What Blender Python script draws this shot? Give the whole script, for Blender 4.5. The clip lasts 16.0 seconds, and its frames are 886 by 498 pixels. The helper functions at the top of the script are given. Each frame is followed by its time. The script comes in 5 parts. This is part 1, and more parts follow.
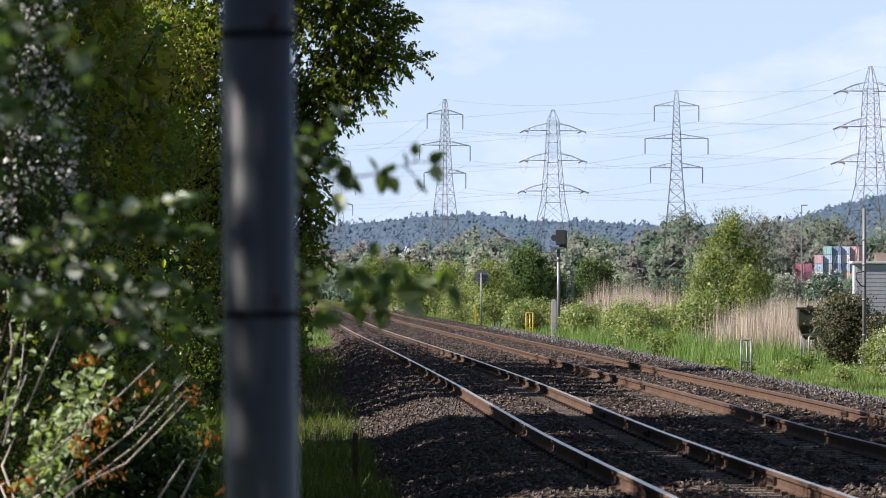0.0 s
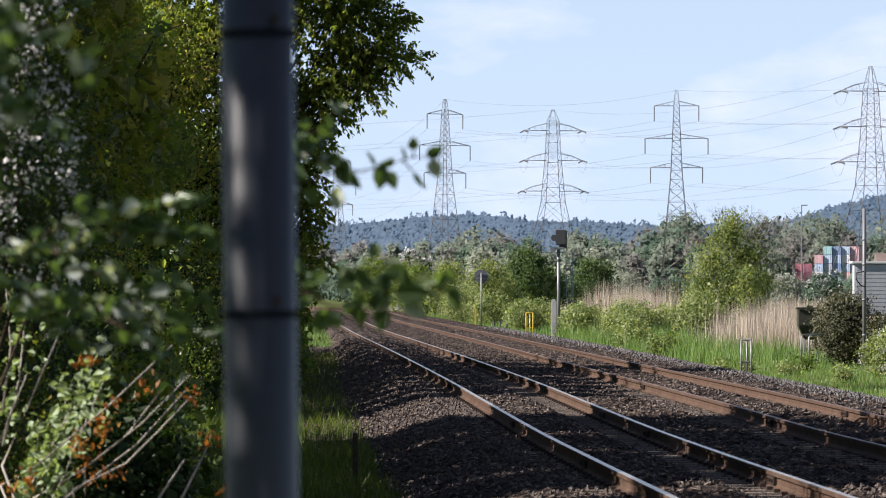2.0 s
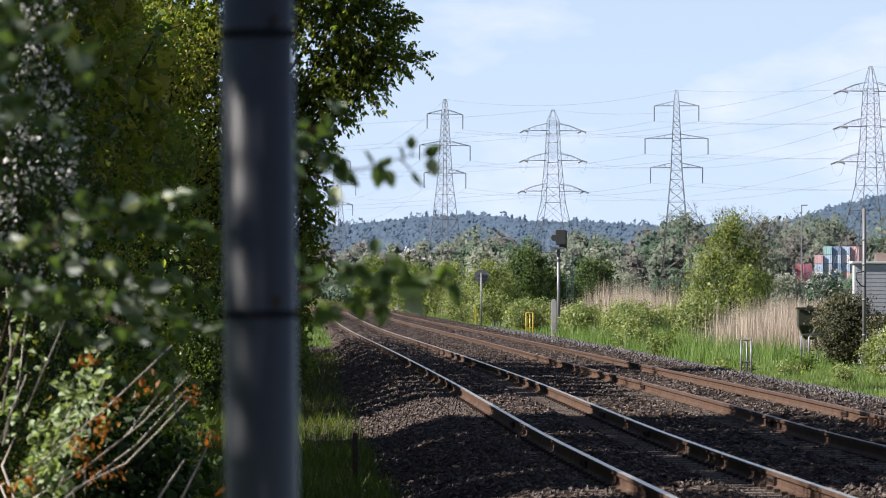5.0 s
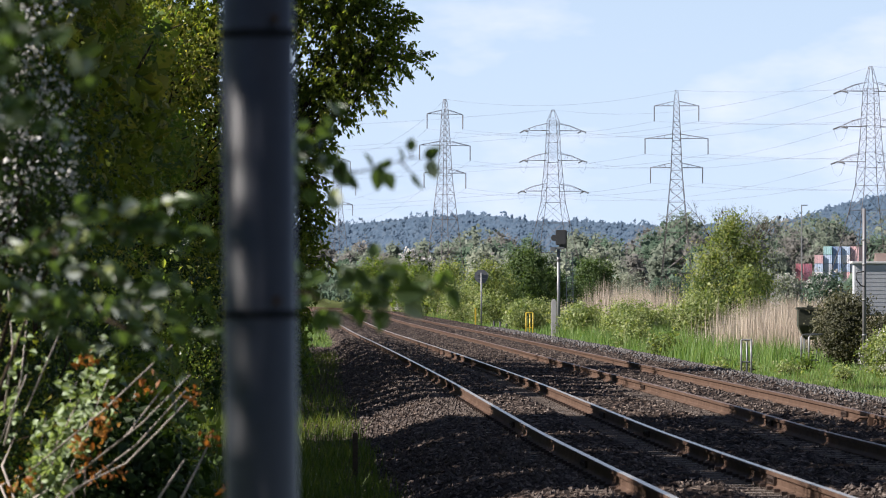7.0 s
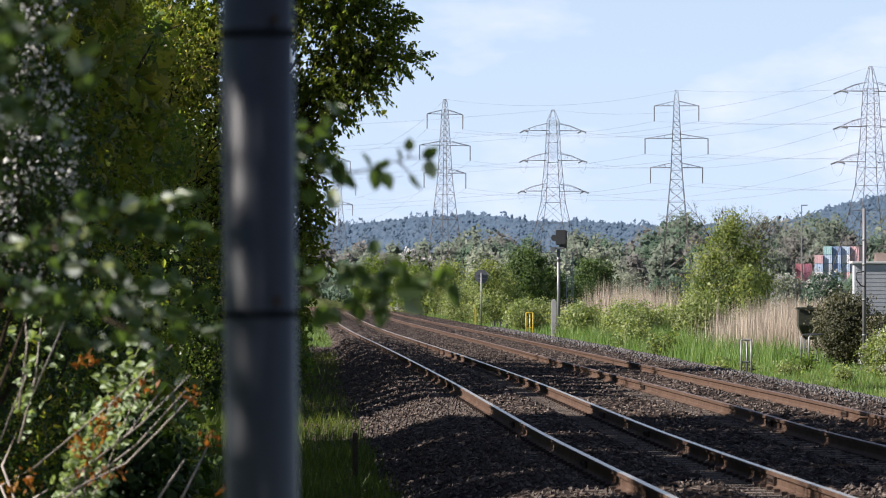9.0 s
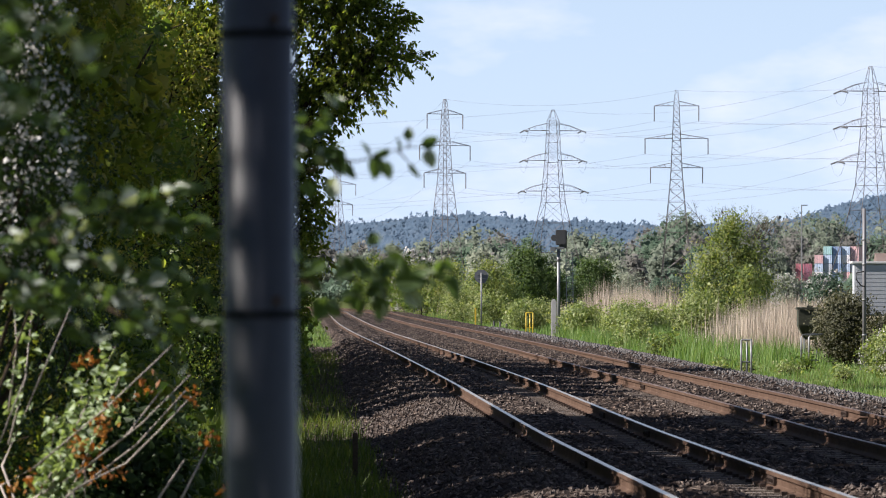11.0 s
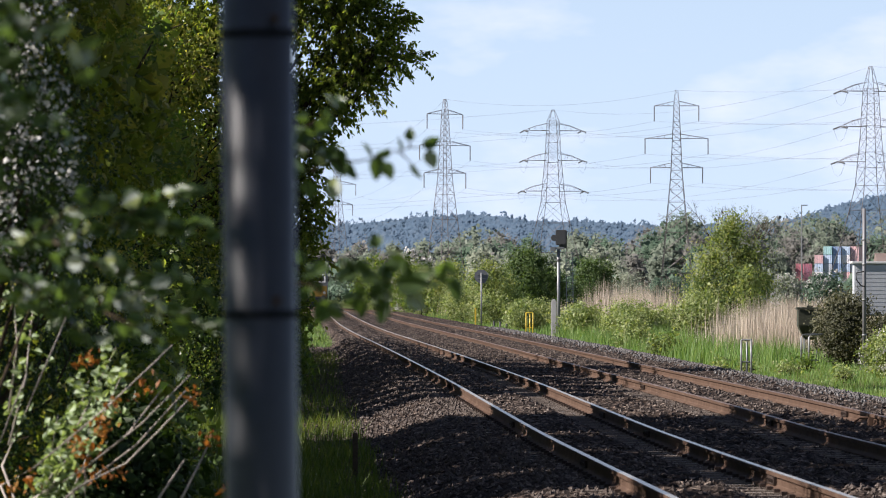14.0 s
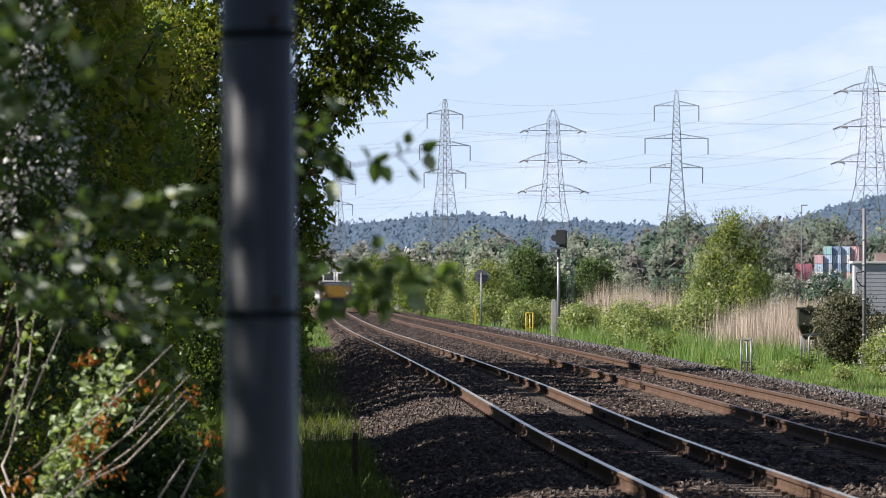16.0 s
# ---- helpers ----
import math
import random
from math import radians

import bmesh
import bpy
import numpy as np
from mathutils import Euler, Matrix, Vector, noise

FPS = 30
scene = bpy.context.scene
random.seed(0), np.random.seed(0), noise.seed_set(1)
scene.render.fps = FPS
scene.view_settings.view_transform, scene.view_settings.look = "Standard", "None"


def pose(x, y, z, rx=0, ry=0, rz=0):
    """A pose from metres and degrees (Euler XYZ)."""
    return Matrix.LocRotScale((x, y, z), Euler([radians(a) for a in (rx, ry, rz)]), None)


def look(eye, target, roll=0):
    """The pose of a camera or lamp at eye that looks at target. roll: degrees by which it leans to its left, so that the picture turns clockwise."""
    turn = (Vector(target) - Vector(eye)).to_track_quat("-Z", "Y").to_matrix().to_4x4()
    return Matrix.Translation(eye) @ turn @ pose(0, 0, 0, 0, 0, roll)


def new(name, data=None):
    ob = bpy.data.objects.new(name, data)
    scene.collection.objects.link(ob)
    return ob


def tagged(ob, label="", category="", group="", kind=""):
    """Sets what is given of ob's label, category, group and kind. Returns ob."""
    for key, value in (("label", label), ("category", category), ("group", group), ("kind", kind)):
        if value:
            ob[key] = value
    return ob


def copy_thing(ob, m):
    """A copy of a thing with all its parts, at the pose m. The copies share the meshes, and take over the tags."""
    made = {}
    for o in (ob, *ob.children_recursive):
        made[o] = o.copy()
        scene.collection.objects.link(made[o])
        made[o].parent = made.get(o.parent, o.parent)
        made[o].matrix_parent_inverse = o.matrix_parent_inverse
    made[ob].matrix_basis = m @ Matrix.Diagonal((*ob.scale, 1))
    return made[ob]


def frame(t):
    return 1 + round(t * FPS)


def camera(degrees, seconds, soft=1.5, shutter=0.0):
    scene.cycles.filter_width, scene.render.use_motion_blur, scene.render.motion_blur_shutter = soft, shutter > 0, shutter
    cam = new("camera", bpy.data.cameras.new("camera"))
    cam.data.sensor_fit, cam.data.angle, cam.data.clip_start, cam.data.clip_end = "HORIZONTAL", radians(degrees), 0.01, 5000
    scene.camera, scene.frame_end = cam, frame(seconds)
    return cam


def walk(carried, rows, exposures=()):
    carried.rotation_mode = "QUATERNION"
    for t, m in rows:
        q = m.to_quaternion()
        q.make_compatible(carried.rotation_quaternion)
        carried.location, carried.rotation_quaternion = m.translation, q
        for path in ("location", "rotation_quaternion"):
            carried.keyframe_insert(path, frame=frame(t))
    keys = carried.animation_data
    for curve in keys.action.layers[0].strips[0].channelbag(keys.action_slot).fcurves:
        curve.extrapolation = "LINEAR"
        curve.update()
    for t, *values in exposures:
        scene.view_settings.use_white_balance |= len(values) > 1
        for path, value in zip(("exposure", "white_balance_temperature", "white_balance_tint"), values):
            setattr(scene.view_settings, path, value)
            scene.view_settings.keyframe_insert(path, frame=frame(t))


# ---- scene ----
cam = camera(10.30, 16.0, soft=1.0)
cam.data.dof.use_dof = True
cam.data.dof.focus_distance = 115.0
cam.data.dof.aperture_fstop = 10.5
EYE = pose(0, 0, 1.68, 90.486, 0, 0)
walk(cam, [(0.0, EYE), (16.0, EYE)], exposures=[(0.0, 1.31, 6250, 15), (16.0, 1.31, 6250, 15)])

# ---- world and sun ----
SUN_EL, SUN_AZ = 37.0, -100.0          # azimuth from +Y towards +X
world = bpy.data.worlds.new("world")
scene.world = world
world.use_nodes = True
wn, wl = world.node_tree.nodes, world.node_tree.links
sky = wn.new("ShaderNodeTexSky")
sky.sky_type, sky.sun_disc = "NISHITA", False
sky.sun_elevation, sky.sun_rotation = radians(SUN_EL), radians(SUN_AZ)
sky.air_density, sky.dust_density, sky.ozone_density = 1.0, 0.0, 4.0
# thin fair-weather cloud wisps
wtc, wmp, wno = wn.new("ShaderNodeTexCoord"), wn.new("ShaderNodeMapping"), wn.new("ShaderNodeTexNoise")
wmp.inputs["Scale"].default_value = (16, 16, 42)
wno.inputs["Scale"].default_value, wno.inputs["Detail"].default_value, wno.inputs["Roughness"].default_value = 1.0, 5, 0.55
wl.new(wtc.outputs["Generated"], wmp.inputs["Vector"])
wl.new(wmp.outputs[0], wno.inputs["Vector"])
wrp = wn.new("ShaderNodeValToRGB")
wrp.color_ramp.elements[0].position, wrp.color_ramp.elements[1].position = 0.50, 0.74
wrp.color_ramp.elements[1].color = (0.5, 0.5, 0.5, 1)
wl.new(wno.outputs["Fac"], wrp.inputs["Fac"])
wmx = wn.new("ShaderNodeMix")
wmx.data_type = "RGBA"
wl.new(wrp.outputs["Color"], wmx.inputs[0])
# pale haze towards the horizon
wsep, wmr, whz = wn.new("ShaderNodeSeparateXYZ"), wn.new("ShaderNodeMapRange"), wn.new("ShaderNodeMix")
wl.new(wtc.outputs["Generated"], wsep.inputs[0])
wl.new(wsep.outputs[2], wmr.inputs["Value"])
wmr.inputs["From Min"].default_value, wmr.inputs["From Max"].default_value = 0.0, 0.30
wmr.inputs["To Min"].default_value, wmr.inputs["To Max"].default_value = 0.85, 0.0
whz.data_type = "RGBA"
wl.new(wmr.outputs[0], whz.inputs[0])
wl.new(sky.outputs[0], whz.inputs[6])
whz.inputs[7].default_value = (9.6, 12.0, 15.0, 1)
wl.new(whz.outputs[2], wmx.inputs[6])
wmx.inputs[7].default_value = (17.6, 16.4, 17.0, 1)
wl.new(wmx.outputs[2], wn["Background"].inputs["Color"])
wn["Background"].inputs["Strength"].default_value = 0.0308

sun = new("sun", bpy.data.lights.new("sun", "SUN"))
sun.data.energy, sun.data.angle, sun.data.color = 5.0, radians(0.53), (1.0, 0.93, 0.82)
_el, _az = radians(SUN_EL), radians(SUN_AZ)
SUN_DIR = Vector((math.sin(_az) * math.cos(_el), math.cos(_az) * math.cos(_el), math.sin(_el)))
sun.matrix_world = look(SUN_DIR * 100, (0, 0, 0))


# ---- materials ----
def mat_base(name, rough=0.8, metal=0.0):
    m = bpy.data.materials.new(name)
    m.use_nodes = True
    b = m.node_tree.nodes["Principled BSDF"]
    b.inputs["Roughness"].default_value, b.inputs["Metallic"].default_value = rough, metal
    if rough >= 0.75:
        b.inputs["Specular IOR Level"].default_value = 0.06
    return m, m.node_tree.nodes, m.node_tree.links, b


def ramp(nodes, stops):
    r = nodes.new("ShaderNodeValToRGB")
    while len(r.color_ramp.elements) < len(stops):
        r.color_ramp.elements.new(0.5)
    for e, (p, c) in zip(r.color_ramp.elements, stops):
        e.position, e.color = p, (*c, 1)
    return r


def noisy(name, stops, scale=6.0, fine=60.0, rough=0.8, metal=0.0, bump=0.3, bump_dist=0.01, stretch=(1, 1, 1), per_object=0.0):
    """Two scales of noise into a colour ramp, with fine relief."""
    m, n, l, b = mat_base(name, rough, metal)
    tc, mp = n.new("ShaderNodeTexCoord"), n.new("ShaderNodeMapping")
    mp.inputs["Scale"].default_value = stretch
    l.new(tc.outputs["Object"], mp.inputs["Vector"])
    a, c = n.new("ShaderNodeTexNoise"), n.new("ShaderNodeTexNoise")
    a.inputs["Scale"].default_value, a.inputs["Detail"].default_value = scale, 5
    c.inputs["Scale"].default_value, c.inputs["Detail"].default_value = fine, 3
    mix = n.new("ShaderNodeMath")
    mix.operation = "MULTIPLY_ADD"
    mix.inputs[1].default_value = 0.45
    l.new(mp.outputs[0], a.inputs["Vector"])
    l.new(mp.outputs[0], c.inputs["Vector"])
    l.new(c.outputs["Fac"], mix.inputs[0])
    half = n.new("ShaderNodeMath")
    half.operation = "MULTIPLY"
    half.inputs[1].default_value = 0.55
    l.new(a.outputs["Fac"], half.inputs[0])
    l.new(half.outputs[0], mix.inputs[2])
    fac = mix.outputs[0]
    if per_object:
        oi, ad = n.new("ShaderNodeObjectInfo"), n.new("ShaderNodeMath")
        ad.operation = "MULTIPLY_ADD"
        ad.inputs[1].default_value = per_object
        l.new(oi.outputs["Random"], ad.inputs[0])
        l.new(fac, ad.inputs[2])
        fac = ad.outputs[0]
    r = ramp(n, stops)
    l.new(fac, r.inputs["Fac"])
    l.new(r.outputs["Color"], b.inputs["Base Color"])
    if bump:
        bp = n.new("ShaderNodeBump")
        bp.inputs["Strength"].default_value, bp.inputs["Distance"].default_value = bump, bump_dist
        l.new(c.outputs["Fac"], bp.inputs["Height"])
        l.new(bp.outputs[0], b.inputs["Normal"])
    return m


def leafy(name, stops, translucent=0.45, rough=0.5, glow=(1.25, 1.3, 0.5), spec=0.22):
    """Thin leaves: each island its own tone; light shines through."""
    m, n, l, b = mat_base(name, rough)
    b.inputs["Specular IOR Level"].default_value = spec
    g = n.new("ShaderNodeNewGeometry")
    tc, big = n.new("ShaderNodeTexCoord"), n.new("ShaderNodeTexNoise")
    big.inputs["Scale"].default_value = 0.9
    l.new(tc.outputs["Object"], big.inputs["Vector"])
    ad = n.new("ShaderNodeMath")
    ad.operation = "MULTIPLY_ADD"
    ad.inputs[1].default_value = 0.6
    sub = n.new("ShaderNodeMath")
    sub.operation = "MULTIPLY_ADD"
    sub.inputs[1].default_value, sub.inputs[2].default_value = 1.2, -0.4
    l.new(big.outputs["Fac"], sub.inputs[0])
    l.new(g.outputs["Random Per Island"], ad.inputs[0])
    l.new(sub.outputs[0], ad.inputs[2])
    r = ramp(n, stops)
    l.new(ad.outputs[0], r.inputs["Fac"])
    l.new(r.outputs["Color"], b.inputs["Base Color"])
    t = n.new("ShaderNodeBsdfTranslucent")
    tint = n.new("ShaderNodeMix")
    tint.data_type, tint.blend_type = "RGBA", "MULTIPLY"
    tint.inputs[0].default_value = 1.0
    l.new(r.outputs["Color"], tint.inputs[6])
    tint.inputs[7].default_value = (*glow, 1)
    l.new(tint.outputs[2], t.inputs["Color"])
    mx = n.new("ShaderNodeMixShader")
    mx.inputs[0].default_value = translucent
    l.new(b.outputs[0], mx.inputs[1])
    l.new(t.outputs[0], mx.inputs[2])
    l.new(mx.outputs[0], n["Material Output"].inputs["Surface"])
    return m


def plain(name, col, rough=0.6, metal=0.0, var=0.15):
    d, u = [c * (1 - var) for c in col], [min(1, c * (1 + var)) for c in col]
    return noisy(name, [(0.3, d), (0.7, u)], 4, 50, rough, metal, 0.15, 0.004)


def ballast_material(name, tones, cell=15.0):
    m, n, l, b = mat_base(name, 0.9)
    tc = n.new("ShaderNodeTexCoord")
    v = n.new("ShaderNodeTexVoronoi")
    v.inputs["Scale"].default_value = cell
    big = n.new("ShaderNodeTexNoise")
    big.inputs["Scale"].default_value, big.inputs["Detail"].default_value = 0.8, 6
    l.new(tc.outputs["Object"], v.inputs["Vector"])
    l.new(tc.outputs["Object"], big.inputs["Vector"])
    sep = n.new("ShaderNodeSeparateColor")
    l.new(v.outputs["Color"], sep.inputs[0])
    r = ramp(n, tones)
    l.new(sep.outputs[0], r.inputs["Fac"])
    rust = n.new("ShaderNodeMix")
    rust.data_type, rust.blend_type = "RGBA", "MULTIPLY"
    rr = ramp(n, [(0.35, (0.80, 0.71, 0.63)), (0.65, (1.1, 1.07, 1.04))])
    l.new(big.outputs["Fac"], rr.inputs["Fac"])
    rust.inputs[0].default_value = 1.0
    l.new(r.outputs["Color"], rust.inputs[6])
    l.new(rr.outputs["Color"], rust.inputs[7])
    l.new(rust.outputs[2], b.inputs["Base Color"])
    bp = n.new("ShaderNodeBump")
    bp.inputs["Strength"].default_value, bp.inputs["Distance"].default_value = 0.6, 0.02
    l.new(v.outputs["Distance"], bp.inputs["Height"])
    l.new(bp.outputs[0], b.inputs["Normal"])
    return m


M_BALLAST = ballast_material("ballast_stone", [(0.0, (0.008, 0.007, 0.0065)), (0.45, (0.026, 0.021, 0.019)), (0.8, (0.058, 0.046, 0.041)), (1.0, (0.19, 0.16, 0.14))])
M_STONE = noisy("loose_stone", [(0.25, (0.018, 0.015, 0.013)), (0.5, (0.066, 0.053, 0.047)), (0.75, (0.25, 0.215, 0.19))], 9, 60, 0.9)
M_GRAVEL = noisy("pale_gravel", [(0.3, (0.045, 0.042, 0.041)), (0.5, (0.10, 0.095, 0.093)), (0.7, (0.23, 0.22, 0.22))], 9, 60, 0.9)
M_RUST = noisy("rusty_steel", [(0.25, (0.038, 0.023, 0.017)), (0.55, (0.080, 0.051, 0.037)), (0.8, (0.116, 0.084, 0.064))], 3, 45, 0.8, 0.0, 0.25, 0.003)
M_RUST_TOP = noisy("dull_rail_top", [(0.3, (0.095, 0.051, 0.034)), (0.7, (0.198, 0.140, 0.111))], 3, 45, 0.5, 0.35, 0.1, 0.002)
M_POLISHED = noisy("polished_rail_top", [(0.3, (0.694, 0.572, 0.460)), (0.7, (0.900, 0.822, 0.681))], 2, 30, 0.34, 1.0, 0.05, 0.001)
M_SLEEPER = noisy("weathered_concrete", [(0.3, (0.0720, 0.0576, 0.0504)), (0.7, (0.1800, 0.1512, 0.1296))], 5, 60, 0.9, per_object=0.15)
M_CLIP = plain("dark_clip", (0.0396, 0.0288, 0.0245), 0.8)
M_GROUND = noisy("rough_ground", [(0.25, (0.0360, 0.0432, 0.0144)), (0.5, (0.0648, 0.0792, 0.0216)), (0.75, (0.1152, 0.1080, 0.0504))], 0.35, 7, 0.95, 0, 0.5, 0.05)
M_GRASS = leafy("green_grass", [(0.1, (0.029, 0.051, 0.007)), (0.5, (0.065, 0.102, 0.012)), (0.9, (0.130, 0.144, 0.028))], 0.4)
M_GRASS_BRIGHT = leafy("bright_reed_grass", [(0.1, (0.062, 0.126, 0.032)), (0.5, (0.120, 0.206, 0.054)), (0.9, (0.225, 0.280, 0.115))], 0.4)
M_REED = leafy("dry_reed", [(0.1, (0.250, 0.200, 0.155)), (0.5, (0.390, 0.325, 0.262)), (0.9, (0.535, 0.465, 0.390))], 0.25, glow=(1, 1, 0.9))
M_BARK = noisy("bark", [(0.3, (0.0252, 0.0180, 0.0122)), (0.7, (0.0792, 0.0612, 0.0432))], 8, 60, 0.95, 0, 0.6, 0.01)
M_TWIG = noisy("pale_twig", [(0.3, (0.187, 0.151, 0.125)), (0.7, (0.393, 0.343, 0.303))], 20, 120, 0.7)
M_LEAF_OLIVE = leafy("olive_leaf", [(0.05, (0.078, 0.104, 0.022)), (0.5, (0.172, 0.198, 0.036)), (0.95, (0.42, 0.34, 0.09))], 0.64, rough=.38, spec=.5)
M_LEAF_GREEN = leafy("green_leaf", [(0.05, (0.050, 0.084, 0.020)), (0.5, (0.112, 0.166, 0.036)), (0.95, (0.25, 0.28, 0.075))], 0.64, rough=.4, spec=.45)
M_LEAF_CROWN = leafy("crown_leaf", [(0.05, (0.068, 0.100, 0.020)), (0.5, (0.146, 0.192, 0.036)), (0.95, (0.31, 0.31, 0.07))], 0.70)
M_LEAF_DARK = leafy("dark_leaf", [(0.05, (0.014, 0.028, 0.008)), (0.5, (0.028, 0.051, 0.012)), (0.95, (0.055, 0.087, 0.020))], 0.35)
M_LEAF_DENSE = leafy("dense_green_leaf", [(0.05, (0.032, 0.058, 0.022)), (0.5, (0.066, 0.106, 0.036)), (0.95, (0.12, 0.16, 0.06))], 0.4)
M_LEAF_YELLOW = leafy("yellow_green_leaf", [(0.05, (0.070, 0.110, 0.040)), (0.5, (0.172, 0.214, 0.080)), (0.95, (0.32, 0.32, 0.14))], 0.5)
M_LEAF_BRAMBLE = leafy("bramble_leaf", [(0.05, (0.098, 0.145, 0.048)), (0.5, (0.225, 0.268, 0.112)), (0.95, (0.43, 0.43, 0.25))], 0.42)
M_LEAF_IVY = leafy("dusty_ivy_leaf", [(0.05, (0.0439, 0.0490, 0.0295)), (0.5, (0.0828, 0.0828, 0.0490)), (0.95, (0.1555, 0.1462, 0.0871))], 0.2)
# the near-white end paints sun glare onto the leaves' pale undersides
M_LEAF_PALE = leafy("pale_glare_leaf", [(0.2, (0.05, 0.088, 0.022)), (0.5, (0.17, 0.235, 0.07)), (0.64, (0.66, 0.69, 0.72))], 0.35)
M_LEAF_ORANGE = leafy("young_orange_leaf", [(0.05, (0.1152, 0.0432, 0.0108)), (0.5, (0.2592, 0.1008, 0.0216)), (0.95, (0.3024, 0.1872, 0.0432))], 0.45, glow=(1.2, 1, 0.6))
M_BLOSSOM = leafy("white_blossom", [(0.05, (0.3240, 0.3096, 0.2880)), (0.9, (0.5760, 0.5616, 0.5472))], 0.3, glow=(1, 1, 1))
M_FORE_LEAF = leafy("poplar_leaf", [(0.05, (0.042, 0.068, 0.030)), (0.5, (0.080, 0.125, 0.048)), (0.95, (0.14, 0.20, 0.065))], 0.45, rough=0.34, spec=0.6)
M_FORE_PALE = leafy("poplar_leaf_underside", [(0.05, (0.22, 0.26, 0.22)), (0.95, (0.50, 0.53, 0.50))], 0.35, rough=0.45)
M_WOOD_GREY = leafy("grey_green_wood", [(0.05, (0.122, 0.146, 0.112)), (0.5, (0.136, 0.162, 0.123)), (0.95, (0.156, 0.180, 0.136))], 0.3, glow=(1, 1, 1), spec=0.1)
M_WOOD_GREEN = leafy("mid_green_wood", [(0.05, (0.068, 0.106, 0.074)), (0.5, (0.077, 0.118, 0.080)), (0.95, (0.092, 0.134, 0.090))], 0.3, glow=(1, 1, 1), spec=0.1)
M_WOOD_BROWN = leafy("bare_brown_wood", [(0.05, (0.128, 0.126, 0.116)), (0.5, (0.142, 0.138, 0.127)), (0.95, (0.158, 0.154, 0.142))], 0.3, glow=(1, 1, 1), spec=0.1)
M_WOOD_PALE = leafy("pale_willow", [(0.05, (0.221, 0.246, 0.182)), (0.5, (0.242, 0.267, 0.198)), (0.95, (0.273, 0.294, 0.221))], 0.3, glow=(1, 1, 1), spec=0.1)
# the haze over the far ridge is put into this bluish base colour
M_CONIFER = leafy("haze_blue_conifer", [(0.05, (0.092, 0.142, 0.208)), (0.5, (0.100, 0.154, 0.224)), (0.95, (0.112, 0.165, 0.234))], 0.55, glow=(1, 1, 1), spec=0.1)
M_GALV = noisy("galvanised_lattice", [(0.3, (0.0893, 0.0792, 0.0792)), (0.7, (0.1519, 0.1339, 0.1296))], 0.5, 4, 0.6, 0.4, 0)
M_POLE = noisy("painted_pole", [(0.3, (0.013, 0.0145, 0.020)), (0.7, (0.024, 0.027, 0.036))], 3, 40, 0.42, 0.0, 0.15, 0.002)
M_STRAP = plain("black_strap", (0.006, 0.006, 0.007), 0.8)
M_STEEL = noisy("grey_steel", [(0.3, (0.13, 0.134, 0.138)), (0.7, (0.22, 0.225, 0.228))], 3, 40, 0.5, 0.4, 0.1, 0.002)
M_DARK = plain("dark_housing", (0.0432, 0.0432, 0.0446), 0.6)
M_CONCRETE = noisy("pale_concrete", [(0.3, (0.30, 0.29, 0.28)), (0.7, (0.48, 0.465, 0.45))], 4, 50, 0.9)
M_YELLOW = plain("yellow_paint", (0.5184, 0.3600, 0.0216), 0.5)
M_LOCO_YELLOW = plain("loco_yellow", (0.27, 0.15, 0.016), 0.5)
M_WHITE = plain("white_paint", (0.5400, 0.5400, 0.5328), 0.5, var=0.06)
M_CAB_GREY = noisy("cabinet_grey", [(0.3, (0.305, 0.321, 0.345)), (0.7, (0.402, 0.418, 0.442))], 2, 30, 0.6)
M_OLIVE = noisy("olive_bin_green", [(0.3, (0.015, 0.017, 0.009)), (0.7, (0.032, 0.035, 0.019))], 3, 40, 0.7)
M_WIRE = plain("conductor", (0.1152, 0.1152, 0.1224), 0.5)
M_GLASS = mat_base("cab_glass", 0.08)[0]
M_GLASS.node_tree.nodes["Principled BSDF"].inputs["Base Color"].default_value = (0.03, 0.035, 0.04, 1)
M_ROOF = noisy("brown_roof", [(0.3, (0.1152, 0.0864, 0.0792)), (0.7, (0.1728, 0.1368, 0.1224))], 0.3, 5, 0.8)


